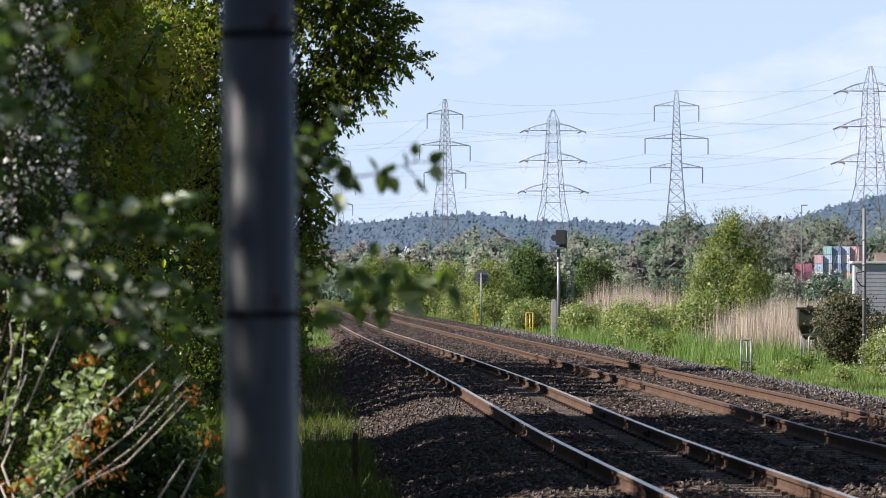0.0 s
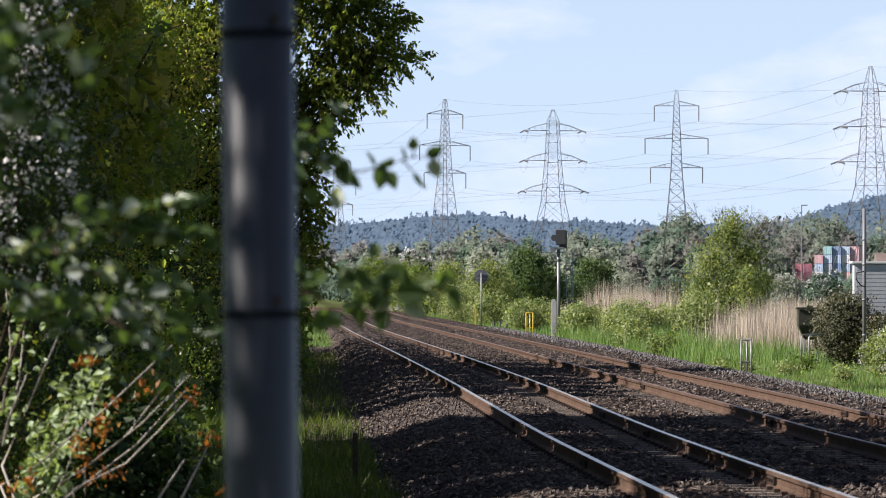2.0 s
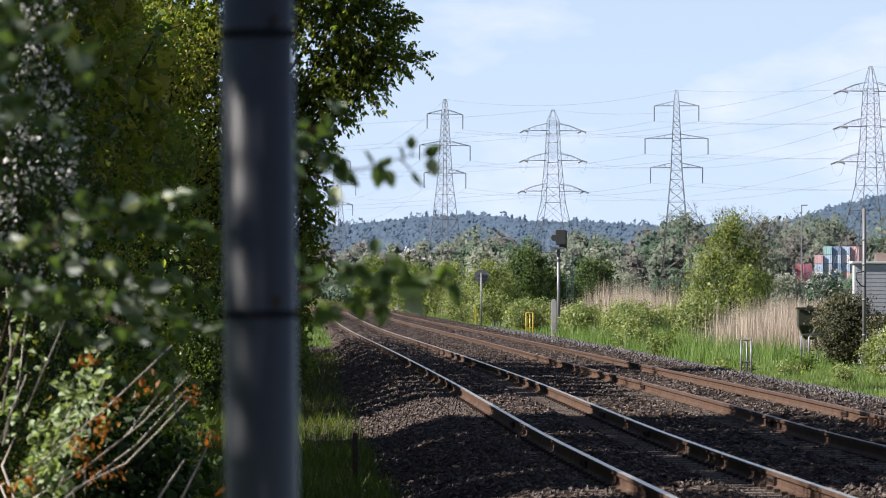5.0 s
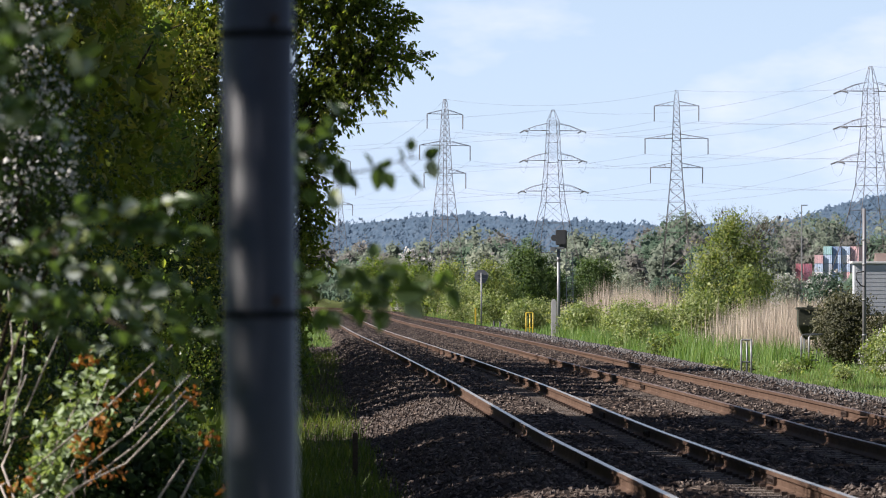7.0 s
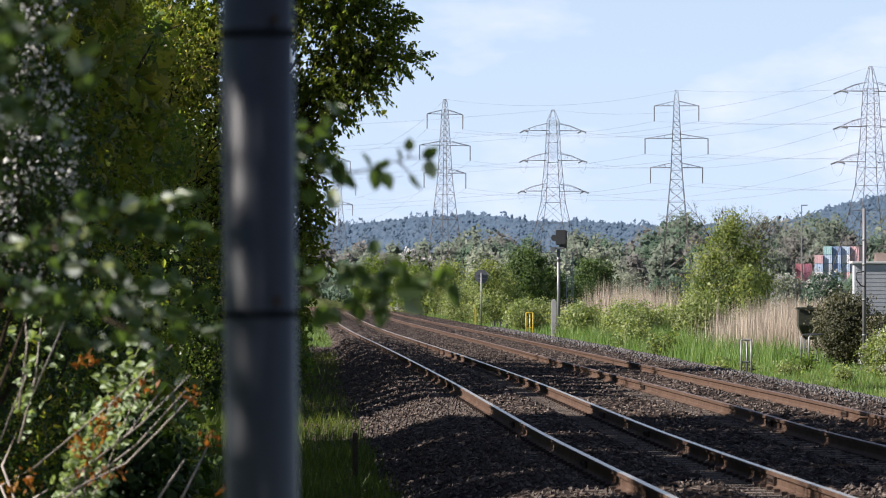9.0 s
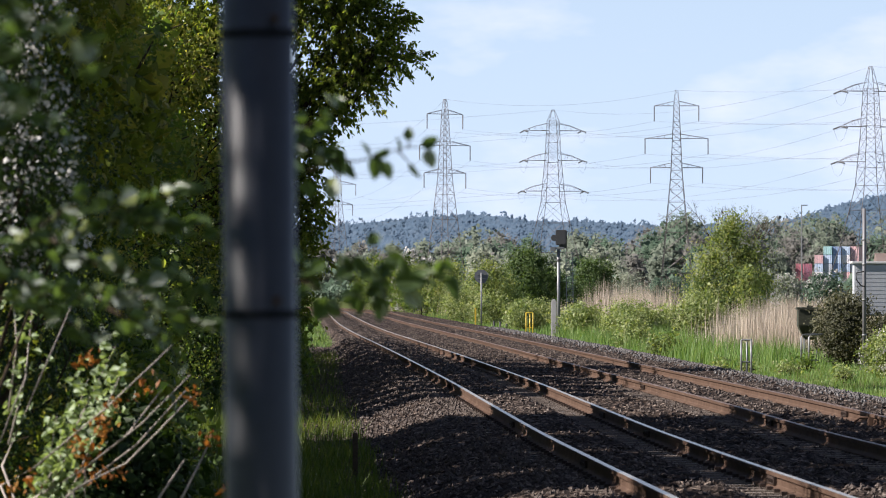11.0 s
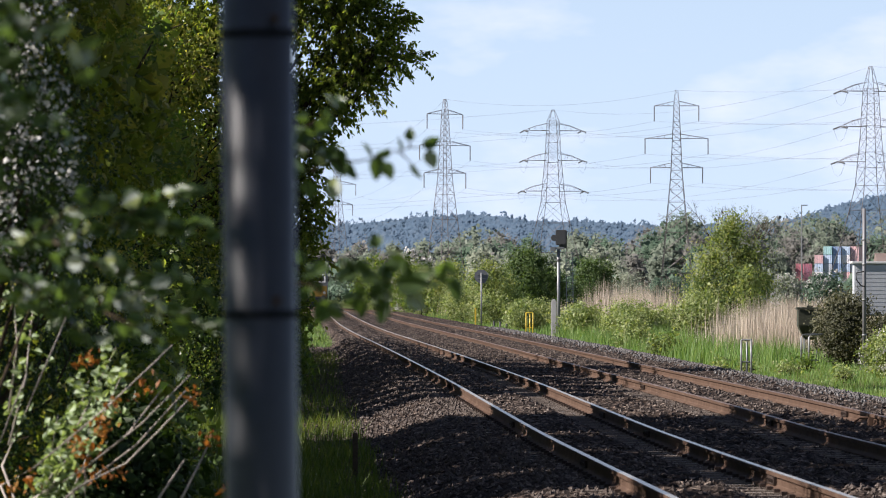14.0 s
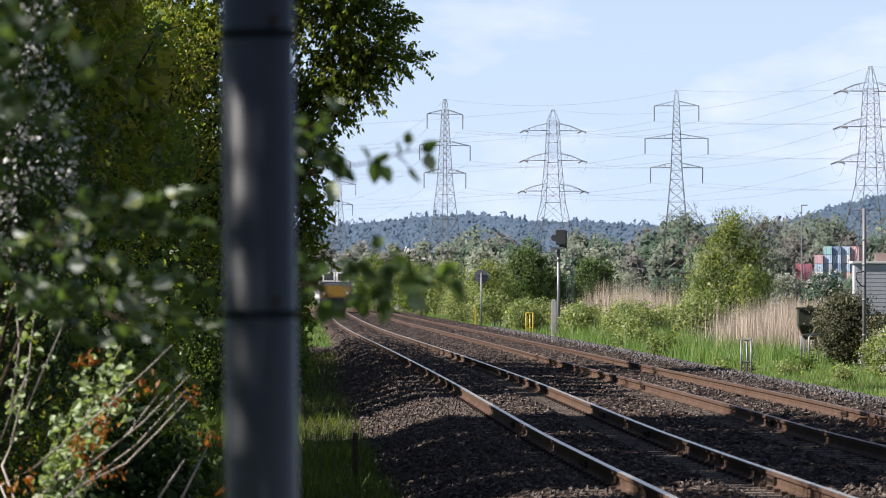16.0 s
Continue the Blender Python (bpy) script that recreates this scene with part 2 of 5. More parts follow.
# ---- building helpers ----
class Geo:
    def __init__(self):
        self.v, self.f = [], []

    def box(self, c, s, m=None):
        k = len(self.v)
        for x in (-.5, .5):
            for y in (-.5, .5):
                for z in (-.5, .5):
                    p = Vector((c[0] + x * s[0], c[1] + y * s[1], c[2] + z * s[2]))
                    self.v.append(tuple(m @ p if m else p))
        self.f += [tuple(k + i for i in q) for q in ((0, 1, 3, 2), (4, 6, 7, 5), (0, 4, 5, 1), (2, 3, 7, 6), (0, 2, 6, 4), (1, 5, 7, 3))]
        return self

    def tube(self, pts, radii, sides=6, caps=True):
        pts = [Vector(p) for p in pts]
        if not hasattr(radii, "__len__"):
            radii = [radii] * len(pts)
        k, n = len(self.v), len(pts)
        for i, p in enumerate(pts):
            d = (pts[min(i + 1, n - 1)] - pts[max(i - 1, 0)]).normalized()
            a = d.orthogonal().normalized() if abs(d.z) > 0.95 else d.cross(Vector((0, 0, 1))).normalized()
            b = d.cross(a)
            for j in range(sides):
                w = 2 * math.pi * j / sides
                self.v.append(tuple(p + (a * math.cos(w) + b * math.sin(w)) * radii[i]))
        for i in range(n - 1):
            for j in range(sides):
                j2 = (j + 1) % sides
                self.f.append((k + i * sides + j, k + i * sides + j2, k + (i + 1) * sides + j2, k + (i + 1) * sides + j))
        if caps:
            self.f.append(tuple(k + j for j in range(sides))[::-1])
            self.f.append(tuple(k + (n - 1) * sides + j for j in range(sides)))
        return self

    def mesh(self, name, mat, smooth=False, bevel=0.0):
        me = bpy.data.meshes.new(name)
        me.from_pydata(self.v, [], self.f)
        if bevel:
            bm = bmesh.new()
            bm.from_mesh(me)
            bmesh.ops.bevel(bm, geom=list(bm.edges), offset=bevel, segments=2, affect="EDGES", clamp_overlap=True)
            bm.to_mesh(me)
            bm.free()
        if smooth:
            me.polygons.foreach_set("use_smooth", [True] * len(me.polygons))
        me.materials.append(mat)
        me.update()
        return me


def fast_mesh(name, verts, faces, mat, smooth=False):
    """verts (n,3) and faces (m,k) arrays, all faces with k corners."""
    me = bpy.data.meshes.new(name)
    faces = np.asarray(faces, np.int32)
    m, k = faces.shape
    me.vertices.add(len(verts))
    me.vertices.foreach_set("co", np.asarray(verts, np.float32).ravel())
    me.loops.add(m * k)
    me.loops.foreach_set("vertex_index", faces.ravel())
    me.polygons.add(m)
    me.polygons.foreach_set("loop_start", np.arange(0, m * k, k, dtype=np.int32))
    me.polygons.foreach_set("use_smooth", np.full(m, smooth))
    me.update(calc_edges=True)
    me.materials.append(mat)
    return me


def part(name, me, parent, label=""):
    ob = new(name, me)
    ob.parent = parent
    if label:
        ob["label"] = label
    return ob


def thing(name, label, category, at=None, group="", kind=""):
    ob = new(name)
    if at is not None:
        ob.matrix_basis = at
    return tagged(ob, label, category, group, kind)


def leaf_arrays(rng, pts, size, slim=0.62, facing=None, loose=0.5, axis=None):
    """Kite-shaped leaves, slightly folded, one at each point; facing: the way that they look, more or less."""
    n = len(pts)
    a = rng.normal(size=(n, 3)) if axis is None else axis + rng.normal(size=(n, 3)) * 0.35
    if facing is not None:
        f = facing / (np.linalg.norm(facing, axis=1)[:, None] + 1e-9) + rng.normal(size=(n, 3)) * loose
        f /= np.linalg.norm(f, axis=1)[:, None] + 1e-9
        a -= f * np.sum(a * f, 1)[:, None]
    a /= np.linalg.norm(a, axis=1)[:, None] + 1e-9
    b = np.cross(a, rng.normal(size=(n, 3)) if facing is None else f)
    b /= np.linalg.norm(b, axis=1)[:, None] + 1e-9
    c = np.cross(a, b)
    L = (size * rng.uniform(0.6, 1.25, n))[:, None]
    W = L * slim * 0.5
    fold = c * W * 0.35
    v = np.stack([pts - a * L * 0.5, pts - a * L * 0.08 + b * W + fold, pts + a * L * 0.5, pts - a * L * 0.08 - b * W + fold], 1).reshape(-1, 3)
    f = np.arange(n * 4).reshape(n, 4)
    return v, f


def cloud(rng, lobes, n, cluster=9, spread=0.16, shell=0.5):
    """Points in twig clusters through ellipsoid lobes (x, y, z, rx, ry, rz)."""
    lobes = np.asarray(lobes, float)
    w = (lobes[:, 3] * lobes[:, 4] * lobes[:, 5]) ** 0.7
    k = max(1, n // cluster)
    pick = rng.choice(len(lobes), k, p=w / w.sum())
    d = rng.normal(size=(k, 3))
    d /= np.linalg.norm(d, axis=1)[:, None]
    r = shell + (1 - shell) * rng.random(k) ** 0.7
    r *= 1 + 0.16 * np.sin(d[:, 0] * 7 + pick) * np.sin(d[:, 2] * 6 + 2 * pick)
    tw = lobes[pick, :3] + d * r[:, None] * lobes[pick, 3:]
    p = np.repeat(tw, cluster, 0) + rng.normal(size=(k * cluster, 3)) * spread
    return p


def lobes_for(rng, h, r, base, count=16):
    """Lobes round a trunk at the origin, crown from base to h."""
    out = []
    for i in range(count):
        t = (i + 0.5) / count
        z = base + (h - base) * (0.12 + 0.76 * t)
        rad = r * math.sin(math.pi * (0.25 + 0.60 * t)) ** 0.5
        a = i * 2.4 + rng.uniform(-0.5, 0.5)
        q = rng.uniform(0.34, 0.5) * r
        d = max(0.0, rad - q) * rng.uniform(0.8, 1.1)
        out.append((d * math.cos(a), d * math.sin(a), z, q, q, q * rng.uniform(0.75, 1.1)))
    out.append((0, 0, base + 0.55 * (h - base), r * 0.5, r * 0.5, (h - base) * 0.38))
    return out


def woody(rng, lobes, h, trunk_r, lean=(0, 0), bend=.2):
    g = Geo()
    top = Vector((lean[0], lean[1], h * 0.82))
    pts = [Vector((0, 0, -0.15)), top * 0.3 + Vector((rng.uniform(-.1, .1), rng.uniform(-.1, .1), 0)), top * 0.65, top]
    g.tube(pts, [trunk_r * 1.15, trunk_r * 0.85, trunk_r * 0.5, trunk_r * 0.15], 8)
    for x, y, z, rx, ry, rz in lobes:
        s = min(0.8, max(0.1, z / h * 0.62))
        a = top * s
        e = Vector((x, y, z))
        mid = (a + e) / 2 + Vector((rng.uniform(-bend, bend), rng.uniform(-bend, bend), -0.12 * (e - a).length + rng.uniform(.2 - bend, bend - .2)))
        r0 = trunk_r * (0.55 - 0.35 * s)
        g.tube([a, mid, e], [r0, r0 * 0.6, r0 * 0.2], 5)
        for _ in range(3):
            t = e + Vector((rng.uniform(-1, 1) * rx, rng.uniform(-1, 1) * ry, rng.uniform(-.7, 1) * rz)) * 0.8
            g.tube([mid * 0.4 + e * 0.6, (e + t) / 2, t], [r0 * 0.3, r0 * 0.2, r0 * 0.08], 4)
    return g


def tree(name, label, x, y, h, r, leaf, n, mat, seed, base=None, lobes=None, z0=-0.5, trunk_r=None, spread=0.16, extra=None, group="", category="tree", shell=0.5, second=None, inner=0, inner_leaf=.15, cluster=9):
    """A tree or bush: trunk with limbs, and a crown of single leaves."""
    rng = np.random.default_rng(seed)
    base = 0.25 * h if base is None else base
    lobes = lobes_for(rng, h, r, base) if lobes is None else lobes
    t = thing(name, label, category, pose(x, y, z0), group)
    part("trunk", woody(rng, lobes, h, trunk_r or 0.022 * h + 0.02).mesh("trunk", M_BARK, True), t)
    p = cloud(rng, lobes, n, cluster, spread, shell)
    mid = p - np.array([[0, 0, (base + h) * 0.42]])
    v, f = leaf_arrays(rng, p, leaf, facing=mid / np.array([[r, r, h * .5]]) if category == "bush" else None, loose=0.75)
    part("crown", fast_mesh("crown", v, f, mat), t)
    if inner:
        v, f = leaf_arrays(rng, cloud(rng, [(a, c, d, e * .68, g * .68, q * .68) for a, c, d, e, g, q in lobes], inner, 5, .14, 0.1), inner_leaf)
        part("inner_foliage", fast_mesh("inner_foliage", v, f, mat), t)
    if second:
        m2, n2, size2, lab = second
        v, f = leaf_arrays(rng, cloud(rng, lobes, n2, 14, spread * 0.5, 0.85), size2, 0.95)
        part("blossom" if m2 is M_BLOSSOM else "lit_shoots", fast_mesh("second", v, f, m2), t, lab)
    return t


# ---- the line of the railway ----
TY = [-20, 30, 40, 50, 60, 72, 86, 105, 130, 160, 200, 250, 300, 350, 400, 450, 520, 620, 740, 800]
TX = [5.1, 3.141, 2.747, 2.351, 1.955, 1.489, .968, .296, -.556, -1.563, -2.907, -4.532, -5.95, -7.3, -8.85, -12.1, -19.2, -31.5, -48.0, -57.0]
TZN = [-.06, -.10, -.061, -.064, -.055, -.005, .05, .072, .068, .038, -.009, -.007, -.02, -.06, -.023, 0, 0, 0, 0, 0]
TZF = [0, 0, -.009, -.03, -.037, .013, .038, .049, .066, .075, .078, .056, .027, -.04, -.03, 0, 0, 0, 0, 0]
SIX = 1.959
GAUGE = 1.505                      # between rail centres
FAR_U = 1.435 + SIX + 0.07


def spline(knots, vals, at):
    k, v, y = np.asarray(knots, float), np.asarray(vals, float), np.asarray(at, float)
    i = np.clip(np.searchsorted(k, y) - 1, 0, len(k) - 2)
    m, h = np.gradient(v, k), k[i + 1] - k[i]
    t = (y - k[i]) / h
    return (2 * t**3 - 3 * t**2 + 1) * v[i] + (t**3 - 2 * t**2 + t) * h * m[i] + (-2 * t**3 + 3 * t**2) * v[i + 1] + (t**3 - t**2) * h * m[i + 1]


def xc(y):
    return spline(TY, TX, y)


def zn(y):
    return spline(TY, TZN, y)


def zf(y):
    return spline(TY, TZF, y)


def bed(y, u):
    """Height of the ballast at the distance y and u metres right of the near track's middle."""
    left = np.interp(y, [0, 50, 110, 160, 230, 800], [-3.3, -3.0, -2.6, -2.0, -1.55, -1.55])
    w = np.clip(u / FAR_U, 0, 1)
    lvl = zn(y) * (1 - w) + zf(y) * w
    sh_l = np.clip((u - left) / (-1.25 - left), 0, 1)
    sh_r = np.clip((7.4 - u) / (7.4 - 6.2), 0, 1)
    sh = np.minimum(sh_l, sh_r)
    z = lvl - 0.185 - 0.36 * (1 - sh * sh * (3 - 2 * sh))
    near_crib = np.exp(-((np.abs(u) / 0.62) ** 4))
    z += np.where(u < 0.2, 0.05, np.interp(u, [0.2, 0.4], [0.05, -0.03])) * near_crib
    z += 0.06 * np.exp(-(((u - FAR_U) / 0.62) ** 4))
    z += np.interp(y, [95, 150], [0, 0.06]) * sh
    return z


# ---- ground ----
HILL_S = [-.20, -.026, -.0194, -.0107, -.0034, .0076, .0172, .0294, .0454, .0684, .0752, .0821, .0899, .14, .3]
HILL_H = [26, 30.6, 31.9, 34.1, 36.4, 37.6, 34.1, 33.5, 30.9, 32.8, 38.0, 44.0, 48.2, 52.0, 46.0]


def hill(x, y):
    """Height of the low ridge that closes the valley."""
    x, y = np.asarray(x, float), np.asarray(y, float)
    f = np.clip((y - 1750) / 1050, 0, 1)
    return f * f * (3 - 2 * f) * np.interp(x / np.maximum(y, 1000), HILL_S, HILL_H)


def build_ground():
    ys = np.unique(np.concatenate([np.linspace(-400, 30, 12), np.geomspace(30, 4600, 150)]))
    xs = np.unique(np.concatenate([-np.geomspace(12, 3200, 34), np.linspace(-12, 14, 53), np.geomspace(14, 3200, 34)]))
    Y, X = np.meshgrid(ys, xs, indexing="ij")
    rng = np.random.default_rng(3)
    Z = np.full(X.shape, -0.52)
    Z += hill(X, Y)
    Z += np.where((X - xc(np.clip(Y, -20, 800)) > -4.6) & (X - xc(np.clip(Y, -20, 800)) < 9) & (Y < 800), -0.12, 0.03 * np.sin(X * 0.9) * np.sin(Y * 0.31))
    v = np.stack([X, Y, Z], -1).reshape(-1, 3)
    a = np.arange((len(ys) - 1) * len(xs)).reshape(len(ys) - 1, len(xs))[:, :-1].ravel()
    f = np.stack([a, a + 1, a + len(xs) + 1, a + len(xs)], 1)
    ob = new("ground", fast_mesh("ground", v, f, M_GROUND, True))
    tagged(ob, "rough grassy ground reaching to a low wooded hill", "ground", kind="structure")


build_ground()


def build_ballast():
    rng = np.random.default_rng(5)
    ys = np.concatenate([[20, 26, 31], np.exp(np.arange(math.log(35.5), math.log(430), 0.0022)), np.geomspace(431, 790, 60)])
    us = np.arange(-3.5, 7.5, 0.085)
    Y, U = np.meshgrid(ys, us, indexing="ij")
    Y = Y + rng.uniform(-0.4, 0.4, Y.shape) * 0.0022 * Y
    U = U + rng.uniform(-0.036, 0.036, U.shape)
    Z = bed(Y, U)
    lump = 0.03 * np.sin(Y * 0.19 + 1.3 * np.sin(U * 1.1)) * np.sin(U * 1.9 + 0.11 * Y)
    shoulder = np.clip((-1.15 - U) / 0.6, 0, 1) + np.clip((U - 1.3) / 0.4, 0, 1) * np.clip((2.3 - U) / 0.4, 0, 1)
    Z += lump * (0.25 + 0.6 * shoulder) * np.clip(80 / Y, 0.2, 1) + rng.uniform(-0.036, 0.034, Z.shape) * np.where(np.abs(np.abs(U) - .7525) < .12, .5, 1)
    X = xc(Y) + U
    v = np.stack([X, Y, Z], -1).reshape(-1, 3)
    nx = len(us)
    a = np.arange((len(ys) - 1) * nx).reshape(len(ys) - 1, nx)[:, :-1].ravel()
    f = np.stack([a, a + 1, a + nx + 1, a + nx], 1)
    ob = new("ballast_bed", fast_mesh("ballast_bed", v, f, M_BALLAST))
    tagged(ob, "brown-grey crushed stone ballast under both tracks", "ballast", kind="structure")
    # loose stones lying proud of the bed
    n = 18000
    y = np.exp(rng.uniform(math.log(37), math.log(190), n))
    u = np.where(rng.random(n) < .35, rng.uniform(-2.9, -.9, n), rng.uniform(-2.9, 6.9, n))
    near_rail = np.min([np.abs(u - r) for r in (-0.7525, 0.7525, FAR_U - 0.7525, FAR_U + 0.7525)], 0) < 0.11
    y, u = y[~near_rail], u[~near_rail]
    n = len(y)
    oct_v = np.array([(1, 0, 0), (-1, 0, 0), (0, 1, 0), (0, -1, 0), (0, 0, 1), (0, 0, -1)], float)
    oct_f = np.array([(0, 2, 4), (2, 1, 4), (1, 3, 4), (3, 0, 4), (2, 0, 5), (1, 2, 5), (3, 1, 5), (0, 3, 5)])
    s = rng.uniform(0.015, 0.04, n)
    vv = oct_v[None] * rng.uniform(0.6, 1.2, (n, 6, 1)) + rng.normal(size=(n, 6, 3)) * 0.18
    vv = vv * s[:, None, None]
    c = np.stack([xc(y) + u, y, bed(y, u) + 0.022], -1)
    v = (vv + c[:, None]).reshape(-1, 3)
    f = (oct_f[None] + 6 * np.arange(n)[:, None, None]).reshape(-1, 3)
    ob = new("loose_stones", fast_mesh("loose_stones", v, f, M_STONE))
    tagged(ob, "loose angular ballast stones scattered on the bed", "stones", kind="stuff")
    # newer pale gravel along the far shoulder
    n = 7000
    y = np.exp(rng.uniform(math.log(75), math.log(230), n))
    u = np.clip(rng.normal(6.6, .45, n), 5.2, 7.6)
    vv = (oct_v[None] * rng.uniform(0.6, 1.2, (n, 6, 1)) + rng.normal(size=(n, 6, 3)) * 0.18) * (rng.uniform(0.02, 0.042, n) * np.clip(y / 110, 1, 1.6))[:, None, None]
    c = np.stack([xc(y) + u, y, bed(y, u) + 0.028], -1)
    ob = new("shoulder_gravel", fast_mesh("shoulder_gravel", (vv + c[:, None]).reshape(-1, 3), (oct_f[None] + 6 * np.arange(n)[:, None, None]).reshape(-1, 3), M_GRAVEL))
    tagged(ob, "pale grey gravel spread along the far ballast shoulder", "gravel", kind="stuff")


build_ballast()


# ---- tracks ----
RAIL_SIDE = [(-.070, -.159), (.070, -.159), (.070, -.148), (.018, -.128), (.009, -.115), (.009, -.052), (.034, -.040), (.036, -.006), (.0335, -.001), (-.0335, -.001), (-.036, -.006), (-.034, -.040), (-.009, -.052), (-.009, -.115), (-.018, -.128), (-.070, -.148)]


def sweep(profile, u, zfun, ys, closed=True):
    prof = np.asarray(profile)
    X, Z = xc(ys) + u, zfun(ys)
    slope = np.gradient(xc(ys), ys)
    c = 1 / np.sqrt(1 + slope**2)
    v = np.stack([X[:, None] + prof[None, :, 0] * c[:, None], ys[:, None] - prof[None, :, 0] * (slope * c)[:, None], Z[:, None] + prof[None, :, 1]], -1).reshape(-1, 3)
    k = len(prof)
    f = []
    for i in range(len(ys) - 1):
        for j in range(k if closed else k - 1):
            j2 = (j + 1) % k
            f.append((i * k + j, i * k + j2, (i + 1) * k + j2, (i + 1) * k + j))
    return v, np.array(f)


def build_track(u0, zfun, top_mat, label, top_label, sleepers):
    t = thing("railway_track", label, "railway track", group="tracks of the line")
    ys = np.concatenate([np.arange(24, 130, 0.7), np.geomspace(130, 790, 160)])
    for du in (-0.7525, 0.7525):
        v, f = sweep(RAIL_SIDE, u0 + du, zfun, ys)
        r = part("rail", fast_mesh("rail", v, f, M_RUST), t, "rust-brown flat-bottom steel rail")
        v, f = sweep([(.0325, .0015), (.020, .003), (-.020, .003), (-.0325, .0015)], u0 + du, zfun, ys, False)
        part("running_surface", fast_mesh("running_surface", v, f, top_mat), r, top_label)
    plate = Geo().box((-.028, 0, -.085), (.03, .62, .075)).box((.028, 0, -.085), (.03, .62, .075))
    for k in range(4):
        plate.box((-.048, -.22 + .147 * k, -.085), (.02, .034, .034))
    plate = plate.mesh("joint_plate", M_CLIP)
    for du, y in ((-0.7525, 52.0), (0.7525, 62.4), (-0.7525, 88.0), (0.7525, 70.3), (-0.7525, 66.2), (0.7525, 47.5)):
        o = part("joint_plate", plate, t, "dark bolted joint plate")
        o.matrix_basis = Matrix.Translation((float(xc(y)) + u0 + du, y, float(zfun(y)))) @ Matrix.Rotation(-math.atan(float(xc(y + .5) - xc(y - .5))), 4, "Z")
    sl = Geo().box((0, 0, -0.075), (2.42, 0.235, 0.15)).mesh("sleeper", M_SLEEPER, bevel=0.012)
    cl = Geo().box((0, 0, 0.012), (0.055, 0.13, 0.045)).mesh("rail_clip", M_CLIP)
    i = 0
    y = 36.0
    while y < 150:
        ang = math.atan(float(xc(y + 0.5) - xc(y - 0.5)))
        m = Matrix.Translation((float(xc(y)) + u0, y, float(zfun(y)) - 0.164)) @ Matrix.Rotation(-ang, 4, "Z")
        o = part("sleeper", sl, t)
        o.matrix_basis = m
        if sleepers and y < 84:
            for cx in (-0.8505, -0.6545, 0.6545, 0.8505):
                part("rail_clip", cl, o).matrix_basis = pose(cx, 0, 0)
        i += 1
        y += 0.65
    return t


build_track(0.0, zn, M_POLISHED, "running line with shiny worn rail heads on half-buried sleepers", "polished bright running surface", True)
build_track(FAR_U, zf, M_RUST_TOP, "rusty second running line with dull rail heads in ballast", "dull brown running surface", False)


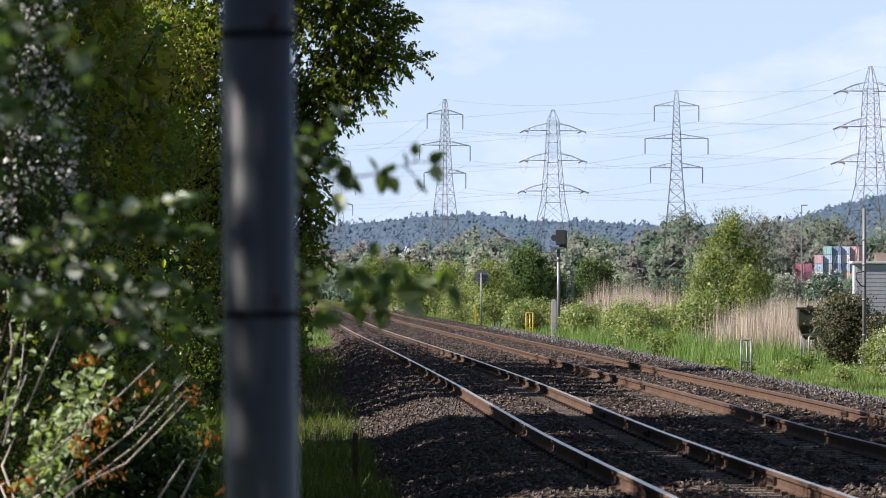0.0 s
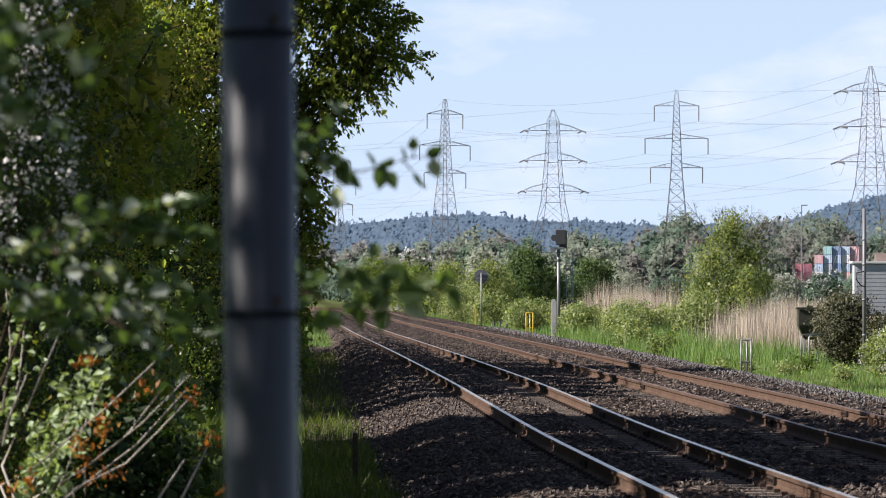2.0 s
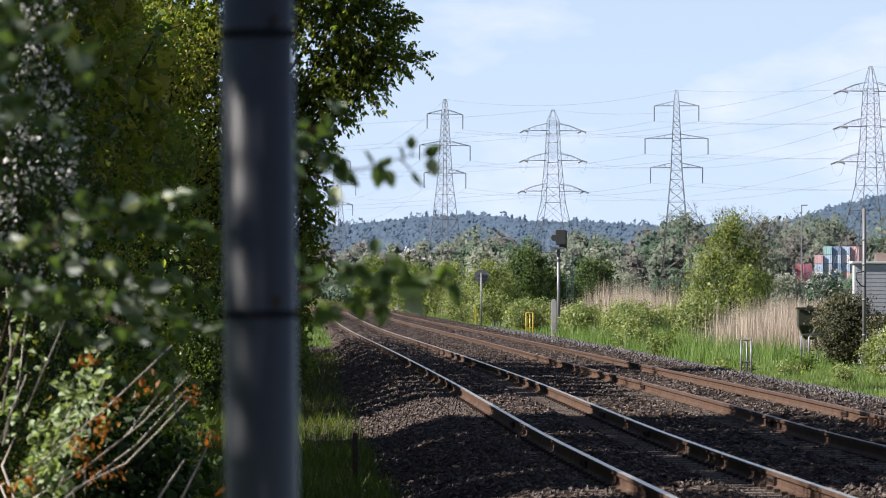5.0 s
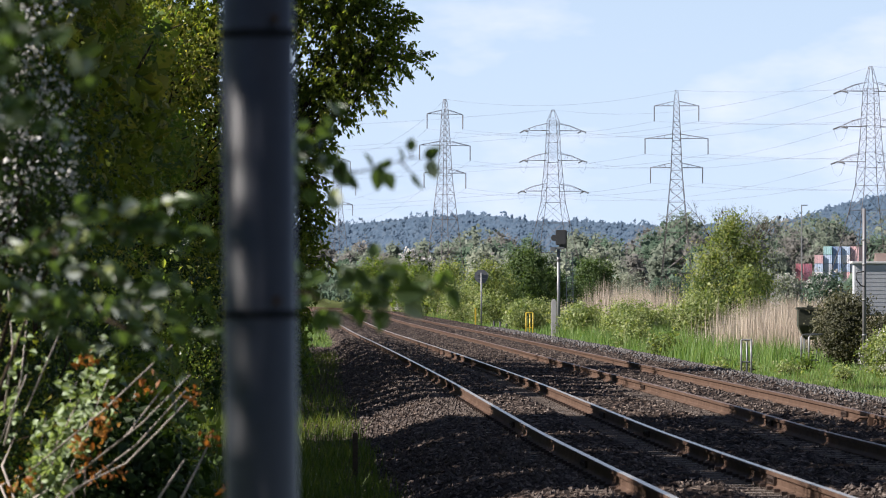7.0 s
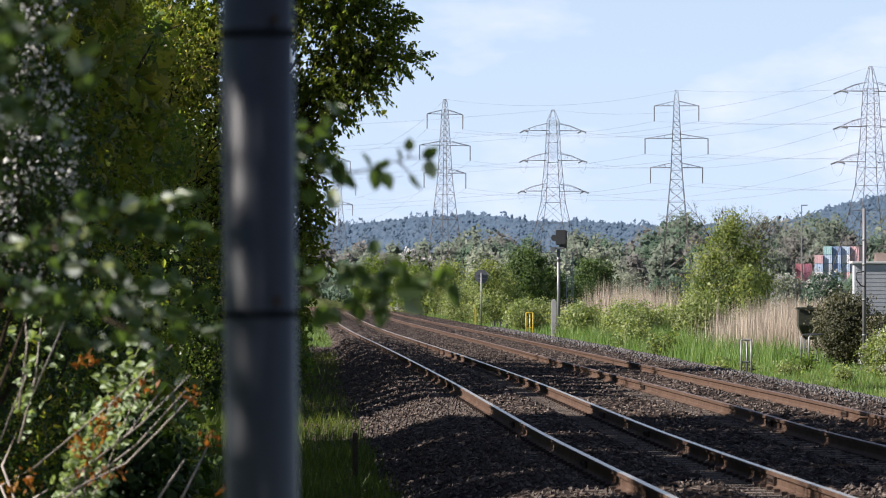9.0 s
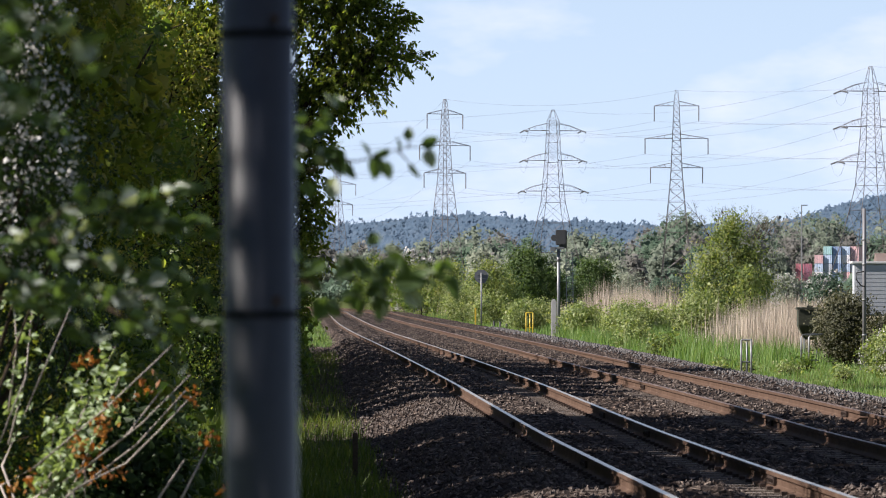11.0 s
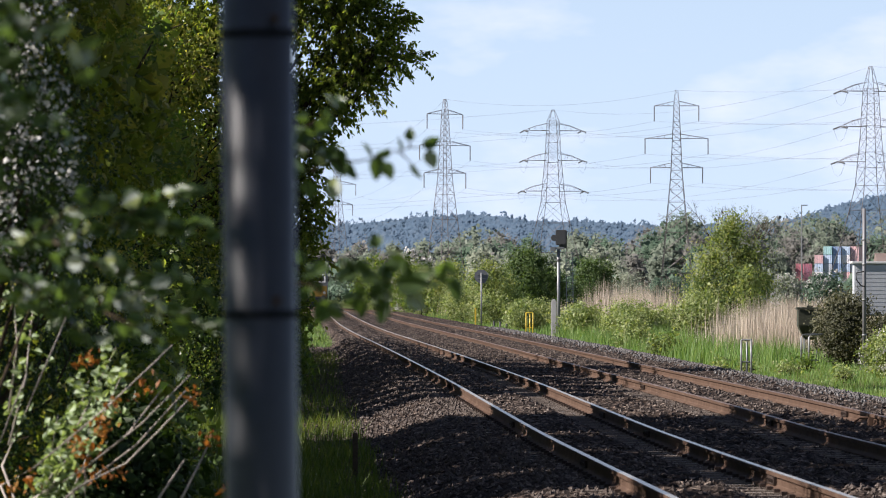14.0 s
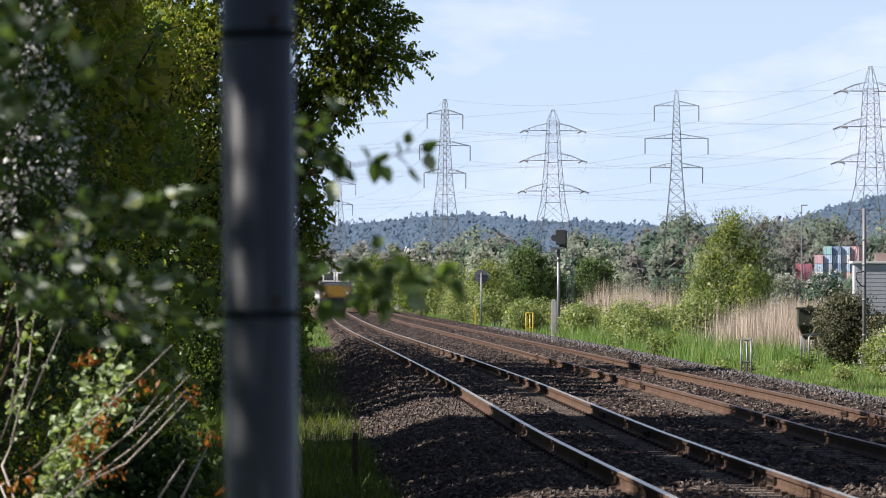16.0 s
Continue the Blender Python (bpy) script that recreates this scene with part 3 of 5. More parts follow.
# ---- trackside trees on the shady side ----
OLIVE, GREEN, DARK = M_LEAF_OLIVE, M_LEAF_GREEN, M_LEAF_DARK
HEDGE = [  # y, x, height, radius, leaf, count, inner count, material
    # unseen trees behind and beside the camera, added to block light
    (-7, -6, 9.0, 2.6, .22, 3500, 2500, GREEN), (-8, 0.5, 9.0, 2.6, .22, 3500, 2500, GREEN), (-7, 6.5, 7.5, 2.4, .22, 3500, 2500, GREEN), (2, -6.2, 9.0, 2.5, .2, 3500, 5000, GREEN), (7.0, -6.6, 9.0, 2.6, .14, 5000, 4500, GREEN), (11.6, -7.0, 9.2, 2.5, .14, 3000, 2200, GREEN), (17.5, -7.4, 7.6, 2.2, .2, 3500, 2500, GREEN),
    (38, -6.0, 7.8, 2.3, .08, 8000, 4000, GREEN), (43.0, -6.0, 8.4, 2.2, .07, 10000, 4000, GREEN),
    (49.6, -5.4, 10.8, 2.5, .06, 21000, 6000, OLIVE), (54.4, -5.4, 11.2, 2.6, .06, 22000, 6000, OLIVE), (59.5, -5.5, 11.4, 2.7, .06, 22000, 6000, OLIVE), (63.6, -5.9, 11.2, 2.2, .065, 16000, 5000, OLIVE),
    # mostly hidden trees, placed by the shade they throw on the ballast
    (66.6, -6.1, 10.4, 2.6, .09, 11000, 9000, GREEN), (69.4, -6.3, 9.8, 2.3, .09, 10000, 8000, GREEN), (83.4, -6.8, 8.6, 2.4, .11, 5000, 5000, GREEN), (87, -6.8, 9, 2.4, .11, 5000, 5000, OLIVE), (90.6, -6.8, 8.8, 2.4, .11, 5000, 5000, GREEN), (94.2, -6.8, 9.2, 2.4, .11, 5000, 5000, GREEN), (98, -6.8, 9, 2.4, .11, 5000, 5000, OLIVE),
    (103.5, -6.4, 9.2, 2.9, .085, 10000, 6000, OLIVE), (109, -6.4, 9.0, 2.8, .085, 10000, 6000, GREEN), (114.5, -6.2, 8.0, 2.6, .085, 9000, 6000, GREEN),
    (119, -5.2, 5.2, 2.2, .075, 9000, 5500, GREEN), (127, -5.5, 5.0, 2.3, .075, 9000, 5500, GREEN), (134, -5.6, 4.6, 2.2, .075, 8000, 4500, GREEN), (141, -6.0, 5.0, 2.2, .08, 7000, 4000, GREEN), (149, -6.2, 5.2, 2.2, .08, 7000, 4000, GREEN), (158, -6.4, 5.0, 2.2, .085, 6000, 3000, OLIVE), (168, -6.7, 4.8, 2.2, .085, 6000, 3000, GREEN), (180, -7.0, 4.4, 2.3, .09, 6000, 2500, GREEN), (212, -8.4, 4.0, 2.8, .10, 6000, 2500, OLIVE),
    # mostly hidden second row, added to close gaps in the shade
    (123, -7.3, 6.4, 2.5, .1, 4500, 4000, GREEN), (130.5, -7.5, 6.2, 2.5, .1, 4500, 4000, OLIVE), (137.5, -7.6, 6.2, 2.5, .1, 4500, 4000, GREEN), (145, -7.9, 6.2, 2.5, .1, 4500, 4000, GREEN), (153.5, -8.2, 6.2, 2.6, .1, 4500, 4000, GREEN), (163, -8.5, 6.2, 2.7, .1, 4500, 4000, OLIVE), (174, -8.9, 6.0, 2.8, .1, 4500, 4000, GREEN),
    (252, -9.6, 5.2, 2.8, .11, 5000, 2500, GREEN), (300, -11.2, 7.0, 2.9, .12, 5000, 2000, OLIVE), (355, -13.4, 8.0, 3.0, .14, 5000, 2000, GREEN), (420, -18.5, 7.0, 3.4, .16, 5000, 2000, GREEN)]
for i, (y, x, h, r, leaf, n, inn, m) in enumerate(HEDGE):
    # larger inner leaves where the crowns must throw solid shade
    tree("hedge_or_shade_tree", "leafy green hedgerow tree, some added out of sight to cast shade", x, y, h, r, leaf, n, m, 100 + i, base=0.15, group="hedgerow trees", spread=0.13, inner=inn, inner_leaf=.32 if 45 < y < 100 or 115 < y < 200 else .15)
# bushes from 82 m on include ones added to shade and darken the verge
THICKET = [(41, -4.3, 2.6, 1.5), (46, -4.2, 2.6, 1.5), (51, -4.2, 2.8, 1.6), (57, -4.4, 3.0, 1.7), (63, -4.9, 2.6, 1.5), (40, -2.55, 1.25, .7), (44, -2.95, 1.5, .8), (48, -3.2, 1.7, .9), (52.5, -3.6, 1.8, .9), (57, -3.85, 1.8, .9), (82, -5.2, 2.8, 1.7), (88, -4.9, 3.0, 1.7), (94, -4.9, 2.9, 1.6), (105, -3.45, 1.5, .7), (113, -3.9, 1.6, .8), (122, -4.3, 1.8, .9), (133, -4.7, 1.9, 1.0), (146, -5.1, 2.0, 1.1), (160, -5.5, 2.0, 1.1), (175, -6.1, 2.0, 1.1)]
for i, (y, x, h, r) in enumerate(THICKET):
    tree("thicket_bush", "dark shaded undergrowth bush under the trees, some added to darken the verge", x, y, h, r, .055, int(4000 * r), (OLIVE, GREEN, DARK)[i % 3], 140 + i, base=0.0, group="undergrowth bushes", spread=0.12, inner=1300, category="bush", trunk_r=.05)

# taller trees behind the hedgerow, mostly unseen, added to shade the tracks
BACK = [(36, -8.4, 8.6, 2.8), (42, -8.6, 9.2, 2.9), (47.5, -8.4, 10.6, 2.8), (52, -8.4, 11.6, 3.0), (57, -8.4, 12.0, 3.1), (60.5, -8.4, 11.8, 2.8),
        (81.3, -8.0, 9.4, 2.4), (85.5, -8.0, 9.4, 2.5), (89, -8.2, 9.8, 2.8), (94.5, -8.2, 9.6, 2.9), (100, -8.4, 9.4, 2.9), (106, -8.6, 8.8, 2.8), (111, -8.6, 7.6, 2.4)]
for i, (y, x, h, r) in enumerate(BACK):
    y += 0 if y < 70 else 16.0
    h += 0.8 if 44 < y < 70 else 0
    tree("shade_row_tree", "tall leafy tree added behind the hedgerow to shade the line", x, y, h, r, .25, 3000, (OLIVE, GREEN)[i % 2], 160 + i, base=0.6, group="trees behind the hedgerow", spread=0.22, inner=2200 if y < 70 else 1600, inner_leaf=.45)

# the tall tree whose crown overhangs the verge
BIG = [  # lobes: the outer sprays of the crown, then its bulk
    (4.1, 0, 6.55, .3, .5, .27), (4.22, .1, 6.02, .34, .5, .2), (3.85, 0, 5.98, .46, .6, .42), (3.62, .1, 7.0, .4, .6, .35), (3.25, 0, 6.6, .6, .8, .55), (3.2, .2, 5.85, .62, .8, .55), (3.5, 0, 5.4, .34, .5, .2),
    (2.8, 0, 5.25, .6, .9, .55), (2.6, .1, 4.5, .36, .7, .45), (2.45, 0, 3.8, .32, .6, .45), (2.58, 0, 3.2, .34, .6, .4), (2.4, .1, 2.5, .36, .6, .45), (2.2, 0, 1.6, .4, .7, .5), (3.7, .2, 7.7, .6, .8, .5), (2.9, 0, 7.9, 1.0, 1.2, .8),
    (2.1, .2, 7.0, 1.1, 1.3, 1.0), (1.8, .3, 5.2, 1.0, 1.2, .9), (1.6, 0, 3.9, .9, 1.2, 1.0), (1.4, 0, 2.6, 1.0, 1.2, .9), (1.2, 0, 1.4, 1.1, 1.2, .8), (.5, 0, 6.2, 1.7, 1.6, 1.4), (-1.2, .4, 7.4, 1.7, 1.7, 1.4), (1.2, 0, 9.2, 1.7, 1.7, 1.2), (-1, 0, 4.5, 1.6, 1.6, 1.4), (-2, 0, 2.6, 1.5, 1.5, 1.4)]


def spray_tree(name, label, at, lobes, h, trunk_r, twigs, leaf, mat, seed):
    """A tree whose leaves hang along drooping twigs that spring from its limbs."""
    rng = np.random.default_rng(seed)
    t = thing(name, label, "tree", at)
    g = woody(rng, lobes, h, trunk_r, bend=.5)
    pts, axes = [], []
    w = np.array([max(q[3], q[4]) * q[5] for q in lobes])
    for q, k in zip(lobes, np.maximum(10, (w / w.sum() * twigs)).astype(int)):
        c, r = Vector(q[:3]), Vector(q[3:])
        for _ in range(k):
            d = Vector(rng.normal(size=3)).normalized()
            s = rng.uniform(.15, .8)
            a = c + Vector((d.x * r.x, d.y * r.y, d.z * r.z)) * s
            out = (d + Vector((.25, 0, .2))).normalized()
            n = rng.uniform(.26, .62)
            b, e = a + out * n * .5, a + out * n + Vector((0, 0, -.30 * n))
            g.tube([a, b, e], [.007, .005, .002], 3, False)
            for j in range(11):
                p = rng.random() ** .7
                m = a.lerp(b, p * 2) if p < .5 else b.lerp(e, p * 2 - 1)
                x = (out * .45 + Vector((0, 0, -.75)) + Vector(rng.normal(size=3)) * .4).normalized()
                pts.append(m + x * leaf * .5 + Vector(rng.normal(size=3)) * .02)
                axes.append(x)
    part("trunk", g.mesh("trunk", M_BARK, True), t)
    v, f = leaf_arrays(rng, np.array(pts), leaf, .52, axis=np.array(axes))
    part("crown", fast_mesh("crown", v, f, mat), t)
    v, f = leaf_arrays(rng, cloud(rng, [(a, b, c, d * .7, e * .7, q * .7) for a, b, c, d, e, q in lobes], 13000, 7, .12, 0.1), .15)
    part("inner_foliage", fast_mesh("inner_foliage", v, f, mat), t)
    return t


spray_tree("overhanging_tree", "tall broadleaved tree with backlit crown overhanging the verge", pose(-6.24, 108.4, -.72), [tuple(1.26 * k for k in q) for q in BIG], 13.4, .17, 7200, .135, M_LEAF_CROWN, 11)


# ---- grasses and reeds ----
def blades(name, label, n, place, hgt, width, mat, seed, lean=0.35):
    """Upright grass blades, each a bent two-piece strip."""
    rng = np.random.default_rng(seed)
    p = place(rng, n)
    n = len(p)
    h = (hgt * rng.uniform(0.5, 1.15, n) * (0.8 + 0.3 * np.sin(p[:, 0] * 1.7 + np.sin(p[:, 1] * .4)) * np.sin(p[:, 1] * .6 + p[:, 0])))[:, None]
    a = rng.uniform(0, 2 * math.pi, n)
    side = np.stack([np.cos(a), np.sin(a), 0 * a], -1) * (width * rng.uniform(0.6, 1.2, n))[:, None]
    b = rng.uniform(0, 2 * math.pi, n)
    tip = np.stack([np.cos(b), np.sin(b), 0 * b], -1) * (lean * h * rng.uniform(0.2, 1, n)[:, None])
    up = np.array([[0, 0, 1.0]])
    v = np.stack([p - side, p + side, p + up * h * 0.55 + tip * 0.35 + side * 0.8, p + up * h + tip, p + up * h * 0.55 + tip * 0.35 - side * 0.8], 1).reshape(-1, 3)
    k = 5 * np.arange(n)[:, None]
    f = np.concatenate([k + np.array([[0, 1, 2]]), k + np.array([[0, 2, 4]]), k + np.array([[4, 2, 3]])])
    return tagged(new(name, fast_mesh(name, v, f, mat)), label, "grass", kind="stuff")


def strip(y0, y1, ua, ub, z=-0.55, clump=0.0, jitter=0.3):
    def place(rng, n):
        y = np.exp(rng.uniform(math.log(y0), math.log(y1), n))
        u = rng.uniform(0, 1, n)
        a, b = ua(y), ub(y)
        x = xc(y) + a + (b - a) * u + rng.normal(size=n) * jitter * (u > 0.05)
        if clump:
            keep = np.sin(x * 1.9 + 1.3 * np.sin(y * 0.23)) * np.sin(y * 0.31 + x * 0.7) + rng.uniform(-1, 1, n) > clump - 1
            x, y = x[keep], y[keep]
        return np.stack([x, y, np.full(len(x), z)], -1)
    return place


def const(c):
    return lambda y: np.full_like(y, c)


def left_edge(y):
    return np.interp(y, [0, 50, 110, 160, 230, 800], [-3.2, -2.85, -2.45, -1.85, -1.6, -1.6])


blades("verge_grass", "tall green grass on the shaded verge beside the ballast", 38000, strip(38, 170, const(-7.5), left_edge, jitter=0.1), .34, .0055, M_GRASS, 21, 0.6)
# a brighter leaf colour than the shaded verge stands in for sunlight
blades("lineside_grass", "grass growing up to the ballast edge, sunlight put into its bright colour", 8000, strip(190, 340, const(-5.5), lambda y: np.interp(y, [160, 220, 800], [-1.6, -1.1, -1.1]), jitter=0.12), .3, .011, M_GRASS_BRIGHT, 28, 0.6)
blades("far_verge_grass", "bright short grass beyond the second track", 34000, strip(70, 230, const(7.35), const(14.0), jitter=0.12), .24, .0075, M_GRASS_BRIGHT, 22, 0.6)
blades("tall_green_grass", "tall bright green reed grass beyond the tracks", 17000, strip(140, 215, const(8.0), const(12.2), clump=0.6), .9, .011, M_GRASS_BRIGHT, 23, 0.4)
blades("pale_reeds", "dry straw-coloured reeds standing behind the grass", 13000, strip(155, 190, lambda y: .0612 * y - xc(y) + 1.1 * np.sin(y * 2.1), lambda y: .0755 * y - xc(y), clump=0.7, jitter=0.6), 1.9, .008, M_REED, 24, 0.12)
blades("tall_reeds", "tall dry straw-coloured reeds behind the green grass", 12000, strip(228, 262, const(12.0), const(15.3), clump=0.6), 2.6, .011, M_REED, 27, 0.12)
blades("reed_field", "pale dry reed field in the middle distance", 20000, strip(260, 560, lambda y: 14 + 0.0 * y, lambda y: 14 + 0.12 * y), 1.5, .022, M_REED, 25, 0.15)
blades("meadow_grass", "green rough grass in the middle distance", 8000, strip(200, 420, const(7.2), lambda y: 10 + 0.005 * y), .5, .025, M_GRASS_BRIGHT, 26, 0.3)

# ---- bushes beyond the second track ----
BUSH = [  # name, label, x, y, height, radius, leaf, count, material
    ("tall_shrub", "tall yellow-green shrub rising from dry reeds", 12.9, 222, 5.6, 2.1, .11, 12300, M_LEAF_YELLOW),
    ("sapling", "thin yellow-green sapling in the reeds", 13.3, 213, 3.4, .7, .10, 1800, M_LEAF_YELLOW),
    ("bramble_mound", "low green bramble mound beside the reeds", 10.9, 210, 1.9, 1.9, .10, 7000, M_LEAF_BRAMBLE),
    ("bramble_mound", "low green bramble mound beside the reeds", 8.5, 206, 1.45, 1.4, .10, 5000, M_LEAF_BRAMBLE),
    ("ivy_bush", "dusty dark ivy-covered bush beside the equipment cabinet", 11.5, 141, 2.15, 1.0, .065, 14000, M_LEAF_IVY),
    ("ivy_bush", "dusty dark ivy-covered bush beside the equipment cabinet", 12.6, 140.2, 1.45, .8, .07, 7000, M_LEAF_IVY),
    ("flowering_shrub", "low green shrub flecked with white flowers", 11.4, 123, 1.15, .7, .07, 5000, M_LEAF_BRAMBLE),
    ("flowering_shrub", "low green shrub flecked with white flowers", 11.8, 131, .95, .7, .075, 4000, M_LEAF_YELLOW),
    ("trackside_bramble", "bright green bramble bank beside the signal", 5.9, 208, 1.5, 1.2, .10, 3690, M_LEAF_BRAMBLE),
    ("trackside_bramble", "bright green bramble bank beside the signal", 7.7, 205, 1.6, 1.4, .10, 4264, M_LEAF_BRAMBLE),
    ("trackside_bramble", "bright green bramble bank beside the signal", 4.2, 255, 1.5, 1.4, .11, 3690, M_LEAF_BRAMBLE),
    ("trackside_bramble", "bright green bramble bank beside the line", 2.7, 292, 2.0, 1.5, .12, 3444, M_LEAF_BRAMBLE),
    ("trackside_bramble", "tangled green bramble bank beyond the second track", 7.0, 188, 1.2, 1.1, .09, 4100, M_LEAF_BRAMBLE),
    ("trackside_bramble", "tangled green bramble bank beyond the second track", 6.6, 232, 1.35, 1.5, .10, 4920, M_LEAF_YELLOW),
    ("trackside_bramble", "tangled green bramble bank beyond the second track", 5.3, 272, 1.45, 1.6, .11, 4920, M_LEAF_BRAMBLE),
    ("trackside_bramble", "tangled green bramble bank beyond the second track", 1.3, 318, 2.4, 1.8, .12, 4920, M_LEAF_BRAMBLE),
    ("trackside_bramble", "tangled green bramble bank beyond the second track", 10.0, 252, 1.7, 1.8, .11, 4920, M_LEAF_YELLOW),
    ("weed_clump", "leafy green weed clump in trackside grass", 7.2, 128, .2, .25, .05, 900, M_LEAF_BRAMBLE),
    ("weed_clump", "leafy green weed clump in trackside grass", 8.1, 131, .18, .25, .05, 600, M_LEAF_YELLOW),
    ("weed_clump", "leafy green weed clump in trackside grass", 8.9, 127, .22, .3, .05, 900, M_LEAF_BRAMBLE),
    ("weed_clump", "leafy green weed clump in trackside grass", 9.8, 133, .25, .3, .05, 900, M_LEAF_GREEN),
    ("weed_clump", "leafy green weed clump in trackside grass", 6.9, 152, .8, .6, .08, 1500, M_LEAF_YELLOW),
    ("weed_clump", "leafy green weed clump in trackside grass", 6.6, 170, 1.0, .8, .08, 2000, M_LEAF_BRAMBLE),
    ("weed_clump", "leafy green weed clump in trackside grass", 9.6, 118, .22, .3, .05, 800, M_LEAF_BRAMBLE),
    ("dark_bush", "dense dark green bush standing alone in reeds", 12.15, 400, 5.0, 2.3, .17, 10000, M_LEAF_DENSE),
    ("dark_bush", "large dark green thicket behind the signal", 6.85, 400, 5.9, 2.4, .17, 10000, M_LEAF_DENSE),
    ("dark_bush", "large dark green thicket behind the signal", 9.0, 410, 4.4, 1.7, .17, 6000, M_LEAF_DENSE),
    ("lineside_bush", "yellow-green lineside bush behind the round sign", 3.0, 340, 4.3, 2.2, .15, 4612, M_LEAF_YELLOW),
    ("lineside_bush", "yellow-green lineside bush behind the round sign", 4.3, 352, 3.4, 1.3, .15, 3000, M_LEAF_YELLOW),
    ("lineside_bush", "green lineside bush near the bend of the line", .4, 372, 4.6, 2.2, .15, 4612, M_LEAF_YELLOW),
    ("lineside_bush", "green lineside bush near the bend of the line", -1.8, 400, 4.4, 2.0, .15, 3997, M_LEAF_GREEN),
    ("lineside_bush", "green lineside bush near the bend of the line", -3.6, 455, 5.0, 2.6, .17, 3997, M_LEAF_GREEN),
    ("lineside_bush", "green lineside bush near the bend of the line", -7.5, 540, 6.0, 3.2, .20, 4920, M_LEAF_GREEN),
    ("hawthorn", "hawthorn bush covered in white blossom", -2.9, 500, 6.2, 2.5, .2, 3444, M_LEAF_DARK),
    ("pale_bush", "grey-green bush on the edge of the reeds", 19.5, 520, 4.2, 2.4, .24, 1967, M_WOOD_PALE),
    ("pale_bush", "grey-green bush on the edge of the reeds", 36.5, 520, 4.0, 2.4, .24, 1967, M_WOOD_PALE),
    ("pale_bush", "grey-green bush on the edge of the reeds", 41.5, 535, 4.4, 2.6, .24, 1967, M_WOOD_GREEN),
    ("pale_bush", "grey-green bush on the edge of the reeds", 46.8, 525, 3.6, 2.3, .24, 1967, M_WOOD_PALE),
    ("pale_bush", "grey-green bush on the edge of the reeds", 31.0, 540, 3.6, 2.6, .24, 1967, M_WOOD_GREEN),
    ("pale_bush", "grey-green bush on the edge of the reeds", 25.0, 545, 3.4, 2.6, .24, 1967, M_WOOD_GREEN),
    ("pale_bush", "grey-green bush on the edge of the reeds", 15.0, 550, 4.2, 2.6, .24, 1967, M_WOOD_GREEN)]
SHRUB = [(-1.2, 0, 2.4, .8, .9, .8), (-.7, .3, 3.5, .9, .9, .9), (.1, 0, 4.6, .8, .9, .8), (.8, .2, 3.7, .9, .9, .8), (1.5, 0, 2.5, .7, .8, .7), (.4, -.3, 2.6, 1.0, 1.0, 1.0), (-.4, 0, 1.4, 1.0, 1.0, .8), (1.2, 0, 1.3, .7, .8, .7), (-1.6, 0, 1.3, .6, .8, .6), (.3, 0, 5.3, .35, .4, .5), (-.5, 0, 4.6, .4, .4, .5)]
for i, (nm, lab, x, y, h, r, leaf, n, m) in enumerate(BUSH):
    sec = None
    if nm == "hawthorn":
        sec = (M_BLOSSOM, 5000, .24, "clusters of white blossom")
    if nm == "pale_bush" and x > 33:
        sec = (M_BLOSSOM, 1200, .2, "clusters of white blossom")
    if nm == "flowering_shrub":
        sec = (M_BLOSSOM, 900, .06, "small white flowers")
    tree(nm, lab, x, y, h, r, leaf, n, m, 300 + i, base=0.05, group=nm.replace("_", " ") + " group", spread=0.18 * h / 4 + 0.05, category="bush", trunk_r=0.05, second=sec, lobes=SHRUB if nm == "tall_shrub" else None, inner=n // 5, inner_leaf=leaf * 2)


# ---- woods in the distance ----
def wood(name, label, mat, seed, trees, leaf, per, zb=-0.5):
    """Many distant trees, each a loose heap of leaf clumps."""
    rng = np.random.default_rng(seed)
    allv, allf, k = [], [], 0
    for x, y, h, r in trees:
        lob = lobes_for(rng, h, r, 0.02 * h, 16)
        p = cloud(rng, lob, per, 6, leaf * 0.7, 0.55)
        q = cloud(rng, [(a, b, c, d * .7, e * .7, g * .7) for a, b, c, d, e, g in lob], per // 6, 4, leaf, 0.2)
        v, f = leaf_arrays(rng, p, leaf, 0.8, (p - np.array([[0, 0, h * 0.4]])) / np.array([[r, r, h * 0.5]]) + np.array([[-.25, -.4, .3]]), 0.22)
        w, g = leaf_arrays(rng, q, leaf * 2.6, 0.8, np.array([[-.4, -.6, .4]]), 0.5)
        f = np.concatenate([f, g + len(v)])
        v = np.concatenate([v, w]) + np.array([x, y, zb])
        allv.append(v)
        allf.append(f + k)
        k += len(v)
    me = fast_mesh(name, np.concatenate(allv), np.concatenate(allf), mat, True)
    tagged(new(name, me), label, "woodland", kind="stuff")


_r = np.random.default_rng(77)


def belt(n, y0, y1, x0, x1, h0, h1, wide=0.45):
    out = []
    for _ in range(n):
        y = _r.uniform(y0, y1)
        h = _r.uniform(h0, h1)
        out.append((_r.uniform(x0, x1) * y, y, h, h * wide * _r.uniform(0.8, 1.3)))
    return out


TOP_S = [-.032, -.0165, -.0096, -.0028, .0053, .0133, .0202, .0294, .0374, .0454, .0489, .0523, .0580, .0638, .0683, .0752, .0821, .0899, .12]
TOP_E = [.0105, .0103, .0121, .0103, .0132, .0126, .0120, .0124, .0126, .0137, .0150, .0154, .0156, .0154, .0149, .0143, .0149, .0155, .0155]


